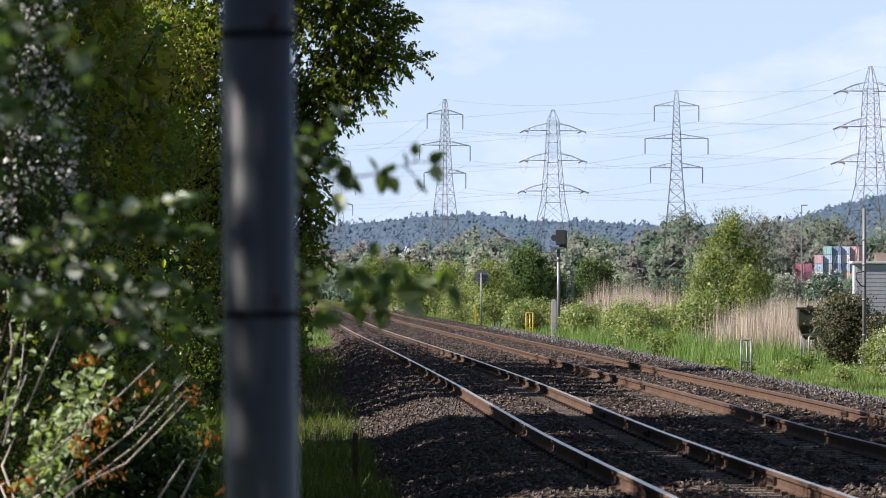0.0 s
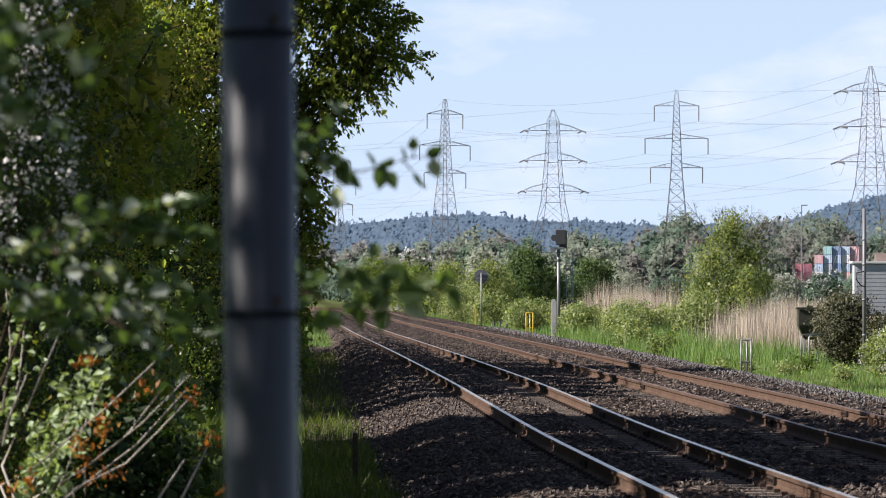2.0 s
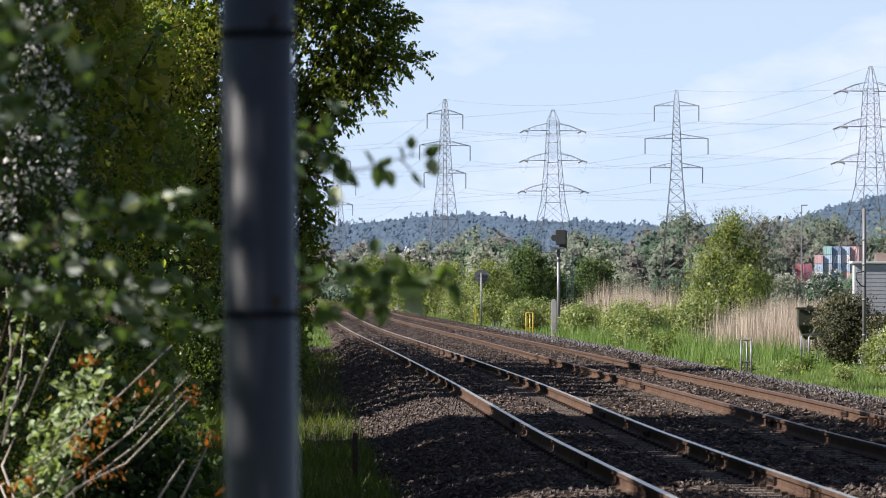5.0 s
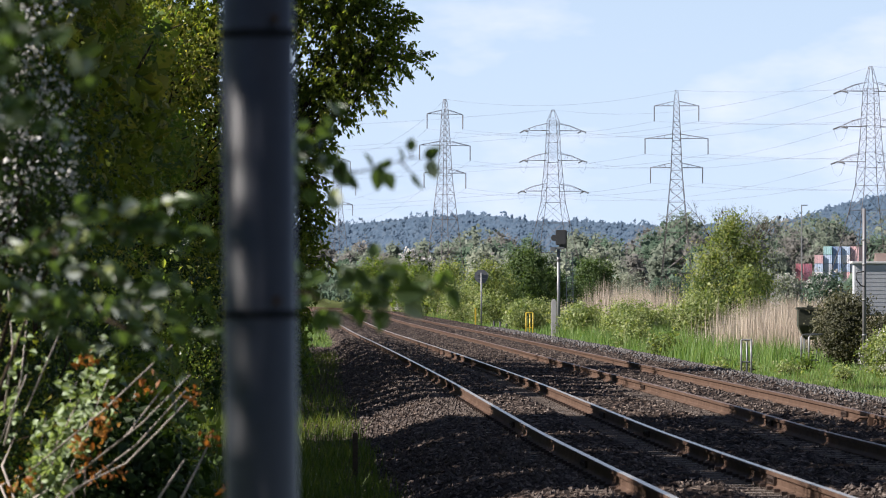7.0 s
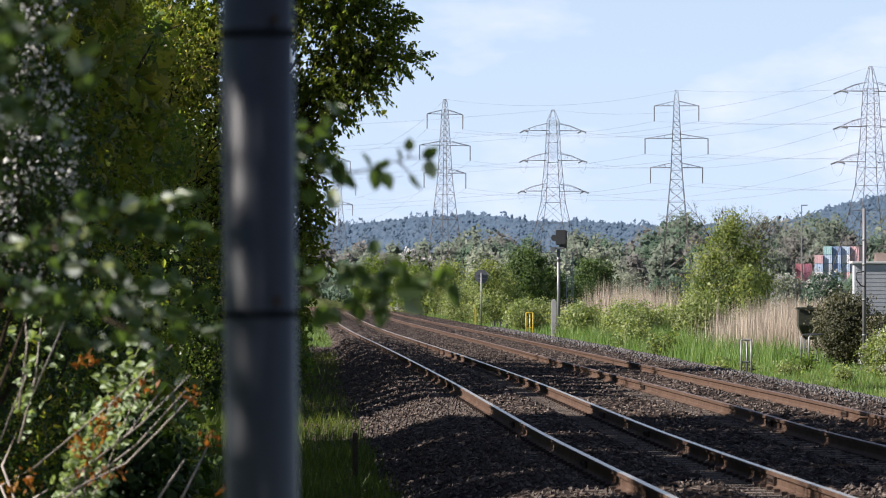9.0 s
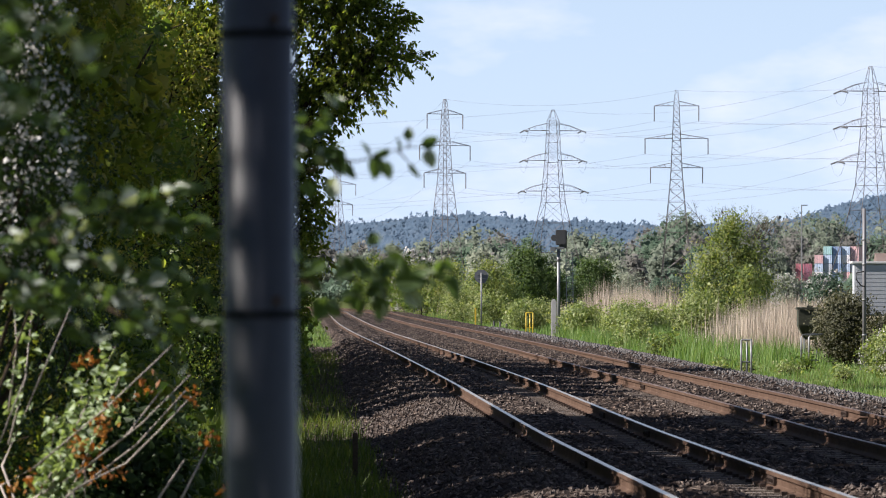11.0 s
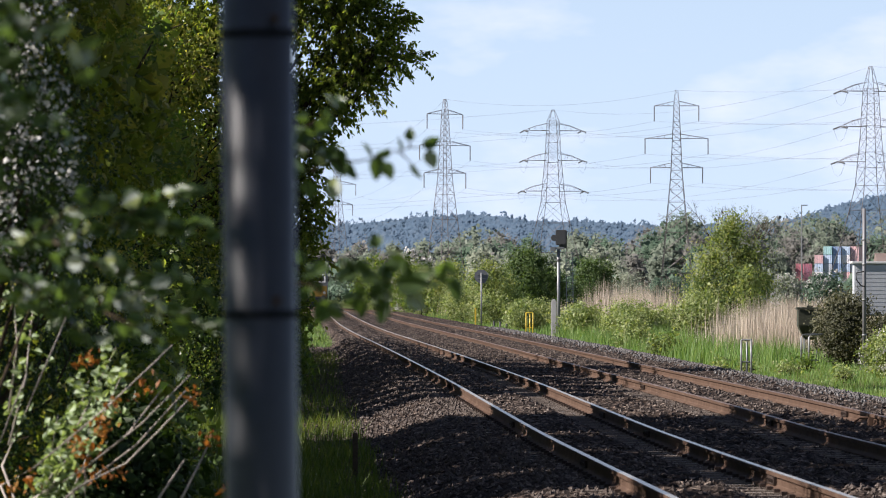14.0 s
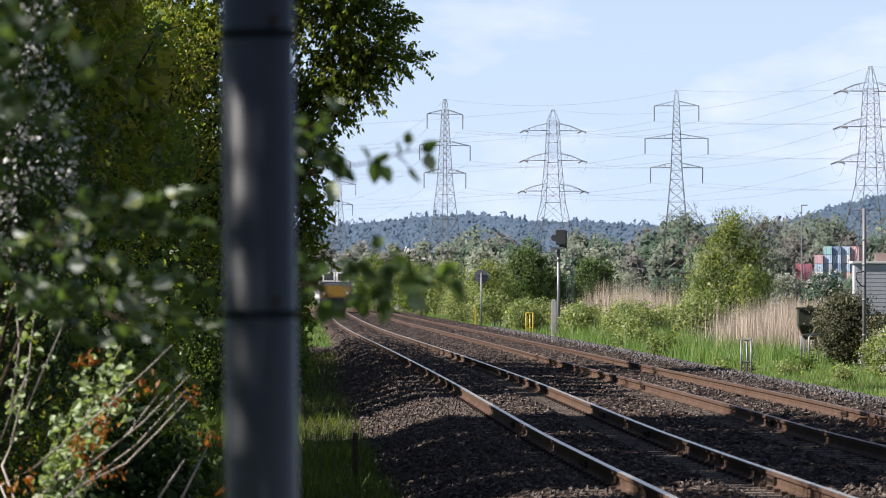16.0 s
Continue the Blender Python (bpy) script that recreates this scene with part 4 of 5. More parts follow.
def canopy(share):
    """Trees of the valley wood, row behind row: lower ones in front, the tallest behind."""
    out = []
    for row, (y0, low) in enumerate(((1330, .50), (1400, .66), (1480, .82), (1570, .97))):
        s = -.034
        while s < .118:
            y = y0 + _r.uniform(-25, 25)
            h = (float(np.interp(s, TOP_S, TOP_E)) * y * low * float(np.interp(s, [.015, .035], [1.03, 1.17])) + 2.2) * _r.uniform(.86, 1.04)
            if s > .0625:                           # the wood draws back behind the depot
                k = (330, 290, 240, 190)[row]
                y, h = y + k, h * (y + k) / y
            if _r.random() < share:
                out.append((s * y, y, h, h * _r.uniform(.32, .48)))
            s += _r.uniform(.0032, .0058)
    return out


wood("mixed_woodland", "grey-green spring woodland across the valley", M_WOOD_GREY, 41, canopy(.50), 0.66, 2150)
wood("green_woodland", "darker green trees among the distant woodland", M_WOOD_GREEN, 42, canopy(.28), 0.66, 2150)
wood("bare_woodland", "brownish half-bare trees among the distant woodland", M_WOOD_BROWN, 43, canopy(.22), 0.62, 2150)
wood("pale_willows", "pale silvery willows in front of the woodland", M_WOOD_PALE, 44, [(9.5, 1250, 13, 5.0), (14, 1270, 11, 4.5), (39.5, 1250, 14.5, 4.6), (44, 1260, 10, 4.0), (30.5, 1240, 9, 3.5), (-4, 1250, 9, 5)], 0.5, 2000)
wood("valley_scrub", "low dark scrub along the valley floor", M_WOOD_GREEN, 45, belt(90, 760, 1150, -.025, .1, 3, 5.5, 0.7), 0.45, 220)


def bare_tree(x, y, h, seed):
    """A leafless winter tree: a forking trunk with a fan of fine twigs."""
    rng = np.random.default_rng(seed)
    t = thing("bare_tree", "tall leafless tree with a fan of fine twigs on the skyline", "tree", pose(x, y, -.5), group="bare skyline trees")
    g = Geo()

    def grow(p, d, n, r, depth):
        e = p + d * n
        g.tube([p, (p + e) / 2 + Vector(rng.normal(size=3)) * n * .05, e], [r, r * .8, r * .6], 4, False)
        if depth:
            for _ in range(3):
                grow(e, (d + Vector(rng.normal(size=3)) * .42 + Vector((0, 0, .12))).normalized(), n * rng.uniform(.58, .8), r * .58, depth - 1)
    grow(Vector((0, 0, 0)), Vector((0, 0, 1)), h * .34, h * .018, 5)
    part("branches", g.mesh("branches", M_BARK), t)


for i, (x, y, h) in enumerate(((88.5, 1590, 31), (93.5, 1600, 30), (84, 1600, 27), (102, 1610, 27))):
    bare_tree(x, y, h, 500 + i)


def conifers():
    """Spruces and pines along the far hill."""
    rng = np.random.default_rng(48)
    # the closed canopy between the taller trees
    n = 60000
    y = rng.uniform(2000, 2830, n)
    x = rng.uniform(-.036, .107, n) * y
    p = np.stack([x, y, hill(x, y) + rng.uniform(2.4, 6.4, n)], -1)
    # clumps face sun and viewer alike, so their light stays flat like haze
    v, f = leaf_arrays(rng, p, 2.8, 0.75, np.array([[-.5, -.6, .55]]), 0.20)
    allv, allf, k = [v], [f], len(v)
    for i in range(2700):
        y = rng.uniform(2050, 2860)
        x = rng.uniform(-.035, .105) * y
        z = float(hill(x, y)) + 0.8
        h = rng.uniform(4.6, 7.4) * (1.35 if rng.random() < 0.12 else 1)
        n = 34
        t = rng.random(n) ** 0.8
        spiky = rng.random() < 0.65
        rad = h * (0.23 * (1 - t) + 0.015 if spiky else 0.36 * np.sqrt(np.clip(1 - (2 * t - 0.9) ** 2, 0.05, 1))) * rng.uniform(0.25, 1, n) ** .6
        a = rng.uniform(0, 6.283, n)
        p = np.stack([x + rad * np.cos(a), y + rad * np.sin(a), z + h * (0.03 + 0.97 * t)], -1)
        v, f = leaf_arrays(rng, p, 1.9, 0.62, (p - np.array([[x, y, z + h * 0.4]])) / np.array([[h * .3, h * .3, h * .6]]) * 0.15 + np.array([[-.5, -.55, .5]]), 0.1)
        allv.append(v)
        allf.append(f + k)
        k += len(v)
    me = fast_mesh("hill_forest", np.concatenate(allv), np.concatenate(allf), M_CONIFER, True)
    tagged(new("hill_forest", me), "conifer forest along a far low ridge, blue with painted haze", "forest", kind="stuff")


conifers()


# ---- power line ----
def width_at(widths, z):
    return float(np.interp(z, [w[0] for w in widths], [w[1] for w in widths]))


def pylon(x, y, yaw, H, arms, widths, tension, thick=0.108):
    """A lattice tower: four legs with cross bracing, three pairs of arms, insulators."""
    lab = "grey steel lattice pylon with three pairs of arms" + (" and tension strings" if tension else " and hanging insulators")
    t = thing("pylon", lab, "pylon", pose(x, y, -0.6, 0, 0, yaw), group="pylons of the power line")
    g = Geo()
    levels, z = [0.0], 0.0
    top = widths[-1][0]
    while z < top - 0.8:
        z = min(top, z + max(1.5, 1.5 * width_at(widths, z)))
        levels.append(z)
    cs = ((-1, -1), (1, -1), (1, 1), (-1, 1))
    for a, b in zip(levels, levels[1:]):
        wa, wb = width_at(widths, a), width_at(widths, b)
        tk = thick * (0.75 + 0.5 * (1 - a / H))
        for i, (sx, sy) in enumerate(cs):
            g.tube([(sx * wa, sy * wa, a), (sx * wb, sy * wb, b)], tk * 0.75, 4, False)
            qx, qy = cs[(i + 1) % 4]
            g.tube([(sx * wa, sy * wa, a), (qx * wb, qy * wb, b)], tk * 0.38, 3, False)
            g.tube([(qx * wa, qy * wa, a), (sx * wb, sy * wb, b)], tk * 0.38, 3, False)
            g.tube([(sx * wb, sy * wb, b), (qx * wb, qy * wb, b)], tk * 0.35, 3, False)
    w1, w2 = widths[-1][1], .3
    for i, (sx, sy) in enumerate(cs):
        qx, qy = cs[(i + 1) % 4]
        g.tube([(sx * w1, sy * w1, top), (sx * w2, sy * w2, H)], thick * 0.5, 4, False)
        g.tube([(sx * w1, sy * w1, top), (qx * (w1 + w2) / 2, qy * (w1 + w2) / 2, (top + H) / 2), (sx * w2, sy * w2, H), (qx * w2, qy * w2, H)], thick * 0.32, 3, False)
    part("tower", g.mesh("tower", M_GALV), t)
    for az, half in arms:
        w = width_at(widths, az)
        for s in (-1, 1):
            a = Geo()
            tip = (s * half, 0, az)
            up = az + (1.1 if not tension else 1.9)
            wu = width_at(widths, up)
            for sy in (-1, 1):
                a.tube([(s * w, sy * w, az), tip], thick * 0.6, 4, False)
                a.tube([(s * wu, sy * wu, up), (s * (w + (half - w) * 0.5), sy * w * 0.5, az + (up - az) * (0.5 if not tension else 0.62)), tip], thick * 0.5, 4, False)
                for q in (0.25, 0.5, 0.75):
                    xq = s * (w + (half - w) * q)
                    a.tube([(xq, sy * w * (1 - q), az), (xq + s * 0.5, sy * w * (1 - q) * 0.8, az + (up - az) * (1 - q * 0.9))], thick * 0.3, 3, False)
            part("arm", a.mesh("arm", M_GALV), t)
            ins = Geo()
            if tension:
                ins.tube([tip, (tip[0], 3.8, az - 0.45)], 0.17, 5)
                ins.tube([tip, (tip[0], -3.8, az - 0.45)], 0.17, 5)
                ins.tube([(tip[0], 3.8, az - 0.45), (tip[0], 2, az - 2.6), (tip[0], 0, az - 3.2), (tip[0], -2, az - 2.6), (tip[0], -3.8, az - 0.45)], 0.018, 3)
            else:
                ins.tube([tip, (tip[0], 0, az - 3.7)], 0.13, 5)
            part("insulator", ins.mesh("insulator", M_DARK if tension else M_GALV), t)
    return t


SUS_ARMS, SUS_W = [(46.3, 5.3), (38.5, 7.5), (31.6, 6.2)], [(0, 4.3), (8, 3.3), (30, 1.35), (39, .95), (47, .6)]
TEN_ARMS, TEN_W = [(43.0, 7.6), (35.4, 7.8), (27.6, 8.2)], [(0, 8.0), (12, 5.0), (24, 2.6), (35, 1.75), (45.5, 1.25)]
TOWERS = [  # x, y, yaw, height, arms, widths, tension
    (-36.0, 1670, 33, 50.0, SUS_ARMS, SUS_W, False), (0.5, 1225, 33, 50.0, SUS_ARMS, SUS_W, False),
    (28.0, 1250, 14, 48.3, TEN_ARMS, TEN_W, True), (55.6, 1170, 0, 50.0, SUS_ARMS, SUS_W, False),
    (91.4, 1050, 18, 50.2, [(44.9, 6.9), (37.3, 7.0), (29.8, 7.6)], TEN_W, True), (150.0, 900, 20, 50.0, SUS_ARMS, SUS_W, False)]
for tw in TOWERS:
    pylon(*tw)


def tips(tw):
    x, y, yaw, H, arms, widths, ten = tw
    c, s = math.cos(radians(yaw)), math.sin(radians(yaw))
    return [Vector((x + k * half * c, y + k * half * s, az - 0.6 - (0.4 if ten else 3.7))) for az, half in arms for k in (-1, 1)] + [Vector((x, y, H - 0.6))]


def wires(a, b, sag, label):
    t = thing("power_cables", label, "cables", group="cables of the power line")
    for p, q in zip(tips(a), tips(b)):
        pts = []
        for i in range(25):
            w = i / 24
            c = p.lerp(q, w)
            c.z -= 4 * sag * w * (1 - w)
            pts.append(c)
        part("cable", Geo().tube(pts, 0.022, 3, False).mesh("cable", M_WIRE), t)


FAR_LEFT = (-210.0, 1350, 30, 50.0, TEN_ARMS, TEN_W, True)
wires(FAR_LEFT, TOWERS[2], 5.0, "thin dark overhead cables sagging between pylons")
wires(TOWERS[0], TOWERS[1], 5.0, "thin dark overhead cables sagging between pylons")
wires(TOWERS[1], TOWERS[3], 2.5, "thin dark overhead cables sagging between pylons")
wires(TOWERS[2], TOWERS[4], 4.5, "thin dark overhead cables sagging between pylons")
wires(TOWERS[3], TOWERS[5], 4.0, "thin dark overhead cables sagging between pylons")
wires(TOWERS[4], TOWERS[5], 3.0, "thin dark overhead cables sagging between pylons")


# ---- container depot ----
def container(col, x, y, z, yaw):
    nm = col[0]
    t = thing("shipping_container", nm + " ribbed steel shipping container stacked in a depot", "container", pose(x, y, z, 0, 0, yaw), group="stacked containers")
    g = Geo()
    for sx in (-1, 1):
        for k in range(24):
            g.box((sx * (1.19 + 0.02 * (k % 2)), -5.85 + 0.5 * k + 0.1, 1.3), (0.05, 0.5, 2.3))
    g.box((0, 0, 2.52), (2.36, 12.0, 0.06)).box((0, 5.9, 1.3), (2.3, .06, 2.3)).box((0, 0, .1), (2.36, 12.0, .1))
    part("body", g.mesh("body", col[1]), t)
    fr = Geo()
    for sx in (-1, 1):
        for y0 in (-6.05, 6.05):
            fr.box((sx * 1.18, y0, 1.3), (.12, .12, 2.59))
        fr.box((sx * 1.18, 0, .07), (.1, 12.0, .14)).box((sx * 1.18, 0, 2.53), (.1, 12.0, .12))
    part("frame", fr.mesh("frame", col[1]), t)
    for sx in (-1, 1):
        d = part("door", Geo().box((sx * .56, -6.02, 1.3), (1.08, .06, 2.36)).mesh("door", col[1]), t)
        part("lock_rod", Geo().tube([(sx * .35, -6.08, .15), (sx * .35, -6.08, 2.45)], .03, 5).tube([(sx * .8, -6.08, .15), (sx * .8, -6.08, 2.45)], .03, 5).mesh("lock_rod", M_STEEL), d)


# distance haze is mixed into these paint colours, so they are pastel
COLS = [("red", plain("red_container", (.38, .12, .15))), ("dark blue", plain("blue_container", (.21, .29, .47))), ("light blue", plain("pale_blue_container", (.44, .54, .70))),
        ("teal", plain("teal_container", (.33, .54, .56))), ("white", plain("white_container", (.74, .72, .76))), ("pinkish red", plain("pink_container", (.62, .39, .41))), ("grey", plain("grey_container", (.40, .43, .50)))]
STACKS = [(105.8, [0, 0, 0, 0]), (111.3, [4, 1, 4, 2, 5]), (113.95, [6, 2, 4, 6, 2, 3]), (116.6, [2, 6, 2, 1, 2, 1]), (119.25, [1, 4, 5, 2, 4, 2]), (121.9, [0, 4, 5, 4, 5, 5])]
for x, cols in STACKS:
    for k, c in enumerate(cols):
        container(COLS[c], (x + .8) * 1.03, 1495, -0.5 + 2.6 * k, -16)


def depot_shed():
    t = thing("depot_shed", "long low shed with a brown pitched roof behind containers", "shed", pose(102, 985, -0.5))
    part("wall", Geo().box((0, 0, 3.6), (30, 12, 7.2)).mesh("wall", M_CONCRETE), t)
    g = Geo()
    g.v = [(-15.4, -6.5, 7.1), (15.4, -6.5, 7.1), (15.4, 0, 9.7), (-15.4, 0, 9.7), (15.4, 6.5, 7.1), (-15.4, 6.5, 7.1)]
    g.f = [(0, 1, 2, 3), (3, 2, 4, 5), (0, 3, 5), (1, 4, 2), (0, 5, 4, 1)]
    part("roof", g.mesh("roof", M_ROOF), t)


depot_shed()
mast = thing("lighting_mast", "tall thin grey lighting mast by the depot", "mast", pose(66.4, 910, -0.5))
part("mast_pole", Geo().tube([(0, 0, 0), (0, 0, 18)], [.16, .09], 8).mesh("mast_pole", M_STEEL), mast)
part("lamp_head", Geo().box((.5, 0, 18), (1.2, .3, .18)).mesh("lamp_head", M_STEEL, bevel=.04), mast)


# ---- lineside equipment ----
M_SIGN_BACK = noisy("sign_back", [(0.3, (0.07, 0.075, 0.085)), (0.7, (0.12, 0.125, 0.14))], 4, 30, 0.6)
def signal_post():
    t = thing("railway_signal", "railway signal seen from behind on a steel post", "signal", pose(5.08, 216, -0.5))
    part("post", Geo().tube([(0, 0, 0), (0, 0, 4.0)], .072, 12).mesh("post", M_STEEL, True), t)
    part("bracket", Geo().box((-.05, 0, 4.05), (.62, .3, .09)).box((-.25, -.1, 4.0), (.24, .3, .2)).mesh("bracket", M_STEEL, bevel=.02), t)
    h = part("signal_head", Geo().box((.1, 0, 4.52), (.46, .32, .66)).box((.2, .22, 4.45), (.34, .12, .8)).mesh("signal_head", M_DARK, bevel=.03), t, "dark signal head housing")
    part("hood", Geo().tube([(-.2, .15, 4.5), (-.2, -.12, 4.5)], .14, 12).mesh("hood", M_DARK), h)
    part("ladder", Geo().tube([(.38, .1, 0), (.32, .1, 3.9)], .018, 6).tube([(.68, .1, 0), (.6, .1, 3.9)], .018, 6).mesh("ladder", M_STEEL), t)
    rung = Geo().tube([(.36, .1, 0), (.64, .1, 0)], .012, 5).mesh("rung", M_STEEL)
    for k in range(13):
        r = part("rung", rung, t)
        r.matrix_basis = pose(-.002 * k, 0, .3 + .28 * k)
    part("collar", Geo().tube([(0, 0, 3.5), (0, 0, 3.56)], .13, 10).mesh("collar", M_DARK), t)
    c = thing("concrete_post", "weathered pale concrete post beside the signal", "post", pose(4.78, 212, -0.5))
    part("shaft", Geo().box((0, 0, .85), (.24, .22, 1.75)).mesh("shaft", M_CONCRETE, bevel=.02), c)
    part("cap", Geo().box((0, 0, 1.75), (.18, .18, .12)).mesh("cap", M_CONCRETE, bevel=.03), c)


signal_post()


def tube_frame(name, label, x, y, w, h, mat, r=.022):
    t = thing(name, label, "frame", pose(x, y, -0.5))
    for sx in (-1, 1):
        part("upright", Geo().tube([(sx * w / 2, 0, 0), (sx * w / 2, 0, h)], r, 8).mesh("upright", mat, True), t)
    part("upright", Geo().tube([(0.02, .12, 0), (0.02, .12, h * .96)], r, 8).mesh("upright", mat, True), t)
    for z in (h, h * .47):
        part("crossbar", Geo().tube([(-w / 2, 0, z), (0.02, .12, z), (w / 2, 0, z)], r * .9, 8).mesh("crossbar", mat, True), t)


tube_frame("yellow_marker_frame", "yellow painted tubular marker frame beside the track", 3.75, 213, .30, 1.22, M_YELLOW, .021)
tube_frame("marker_stand", "galvanised tubular steel stand standing in grass", 7.28, 118, .24, 1.0, M_STEEL)
bent = thing("bent_rail", "grey bent tubular guard rails beside the bin", "guard rail", pose(10.2, 140, -0.5))
for dx in (0, .22):
    part("hoop", Geo().tube([(dx, 0, 0), (dx, 0, .86), (dx + .05, 0, .92), (dx + .42, .1, .94)], .026, 8).mesh("hoop", M_STEEL, True), bent)
part("crossbar", Geo().tube([(0, 0, .2), (.5, .05, .2)], .02, 8).mesh("crossbar", M_STEEL, True), bent)


def grit_bin():
    t = thing("green_bin", "dark olive tapered steel bin behind the bush", "bin", pose(10.75, 144, -0.5))
    g = Geo()
    g.v = [(x * w, y * w, z) for z, w in ((.75, .17), (1.15, .36), (1.62, .36)) for x, y in ((-1, -1), (1, -1), (1, 1), (-1, 1))]
    g.f = [(3, 2, 1, 0)] + [(a + i, a + (i + 1) % 4, a + 4 + (i + 1) % 4, a + 4 + i) for a in (0, 4) for i in range(4)] + [(8, 9, 10, 11)]
    part("hopper", g.mesh("hopper", M_OLIVE, bevel=.015), t)
    part("lid", Geo().box((0, 0, 1.66), (.8, .8, .07)).box((0, 0, 1.72), (.18, .1, .06)).mesh("lid", M_OLIVE, bevel=.015), t)
    for sx in (-1, 1):
        for sy in (-1, 1):
            part("leg", Geo().tube([(sx * .2, sy * .2, 0), (sx * .17, sy * .17, .78)], .025, 6).mesh("leg", M_STEEL), t)


grit_bin()


def cabinet():
    t = thing("equipment_cabinet", "pale grey louvred equipment cabinet on legs", "cabinet", pose(12.38, 142, -0.5))
    part("body", Geo().box((0, 0, 2.2), (1.05, .7, 1.5)).mesh("body", M_CAB_GREY, bevel=.02), t)
    part("roof", Geo().box((0, 0, 2.99), (1.2, .86, .07)).mesh("roof", M_WHITE, bevel=.015), t)
    slat = Geo().box((0, -.362, 0), (.94, .02, .1135)).mesh("slat", M_CAB_GREY, bevel=.008)
    for k in range(12):
        part("slat", slat, t).matrix_basis = pose(0, 0, 1.55 + .115 * k)
    for sx in (-1, 1):
        part("leg", Geo().box((sx * .45, 0, .72), (.08, .08, 1.46)).mesh("leg", M_STEEL), t)
    t2 = copy_thing(t, pose(13.55, 142.6, -0.5))
    p = thing("cable_pole", "grey steel pole with a hooked cable beside the cabinet", "pole", pose(11.88, 138.6, -0.5))
    part("pole_shaft", Geo().tube([(0, 0, 0), (0, 0, 4.5)], .055, 10).mesh("pole_shaft", M_WIRE, True), p)
    for z in (.9, 1.9, 2.9, 3.6):
        part("clamp", Geo().tube([(0, 0, z), (0, 0, z + .05)], .068, 10).mesh("clamp", M_STEEL, True), p)
    part("base_plate", Geo().box((0, 0, .03), (.25, .25, .06)).mesh("base_plate", M_STEEL, bevel=.01), p)
    part("cable", Geo().tube([(0, -.07, 2.3), (-.1, -.12, 2.32), (-.24, -.12, 2.5), (-.22, -.1, 2.68), (-.02, -.07, 2.72)], .018, 6).mesh("cable", M_STRAP), p)


cabinet()


def round_sign():
    t = thing("round_sign", "round sign seen from its dark back on a thin post", "sign", pose(2.2, 282, -0.5))
    part("post", Geo().tube([(0, 0, 0), (0, 0, 3.2)], .045, 8).mesh("post", M_STEEL, True), t)
    part("disc", Geo().tube([(0, .06, 3.0), (0, .085, 3.0)], .40, 28).mesh("disc", M_SIGN_BACK), t, "dark grey back of a round plate")
    part("bracket", Geo().box((0, .035, 3.12), (.5, .03, .05)).box((0, .035, 2.88), (.5, .03, .05)).mesh("bracket", M_STEEL), t)
    g = thing("yellow_post", "thin yellow-green marker post in the verge", "post", pose(1.85, 280, -0.5))
    part("shaft", Geo().box((0, 0, .6), (.09, .06, 1.2)).mesh("shaft", M_YELLOW, bevel=.01), g)


round_sign()
for k, (x, y, h) in enumerate(((3.05, 262, .55), (3.3, 255, .5), (2.8, 270, .55))):
    g = thing("marker_peg", "short grey marker peg at the ballast edge", "peg", pose(x, y, -0.52), group="marker pegs")
    part("peg", Geo().tube([(0, 0, 0), (0, 0, h)], [.07, .05], 8).mesh("peg", M_DARK), g)
stake = thing("dark_stake", "short dark wooden stake in the verge grass", "stake", pose(-1.0, 56, -0.55))
part("shaft", Geo().box((0, 0, .3), (.06, .05, .62)).mesh("shaft", M_BARK, bevel=.008), stake)


clamp = thing("rail_clamp", "small rusty hoop clamped beside the rail foot", "clamp", pose(float(xc(67)) + FAR_U + .62, 67, float(zf(67)) - .17))
part("hoop", Geo().tube([(-.16, 0, 0), (-.15, 0, .08), (-.08, 0, .13), (.02, 0, .13), (.08, 0, .09)], .018, 8).mesh("hoop", M_RUST, True), clamp)
part("block", Geo().box((.06, 0, .07), (.07, .16, .12)).mesh("block", M_RUST, bevel=.012), clamp)


# ---- the post beside the camera ----
pole = thing("steel_post", "dark blue-grey steel post with two black straps", "post", pose(-0.2925, 8.0, 1.2, 0, -0.62, 0))
part("shaft", Geo().tube([(0, 0, -1.9), (0, 0, 1.6)], .0592, 40, True).mesh("shaft", M_POLE, True), pole)
for z in (.898, .4415):
    part("strap", Geo().tube([(0, 0, z - .0055), (0, 0, z + .0055)], .0608, 40, True).mesh("strap", M_STRAP), pole)
    part("buckle", Geo().box((.03, -.055, z + .022), (.012, .012, .012)).mesh("buckle", M_RUST, bevel=.002), pole)


# ---- near branches in the wind ----
def leaf_mesh(name, size, mat):
    """A broad pointed leaf with a fold along its middle and a short stalk."""
    g = Geo()
    out = [(0, 0), (.34, .14), (.46, .36), (.38, .60), (.18, .84), (0, 1.0)]
    g.v = [(0, y * size, 0) for _, y in out] + [(x * size, y * size, .16 * x * size) for x, y in out[1:-1]] + [(-x * size, y * size, .16 * x * size) for x, y in out[1:-1]]
    for base in (6, 10):
        ring = [base + i for i in range(4)]
        g.f.append((0, ring[0], 1))
        for i in range(3):
            g.f.append((i + 1, ring[i], ring[i + 1], i + 2))
        g.f.append((4, ring[3], 5))
    return g.mesh(name, mat, True)


LEAF_A = leaf_mesh("leaf", .052, M_FORE_LEAF)
LEAF_BACK = leaf_mesh("leaf", .052, M_FORE_PALE)


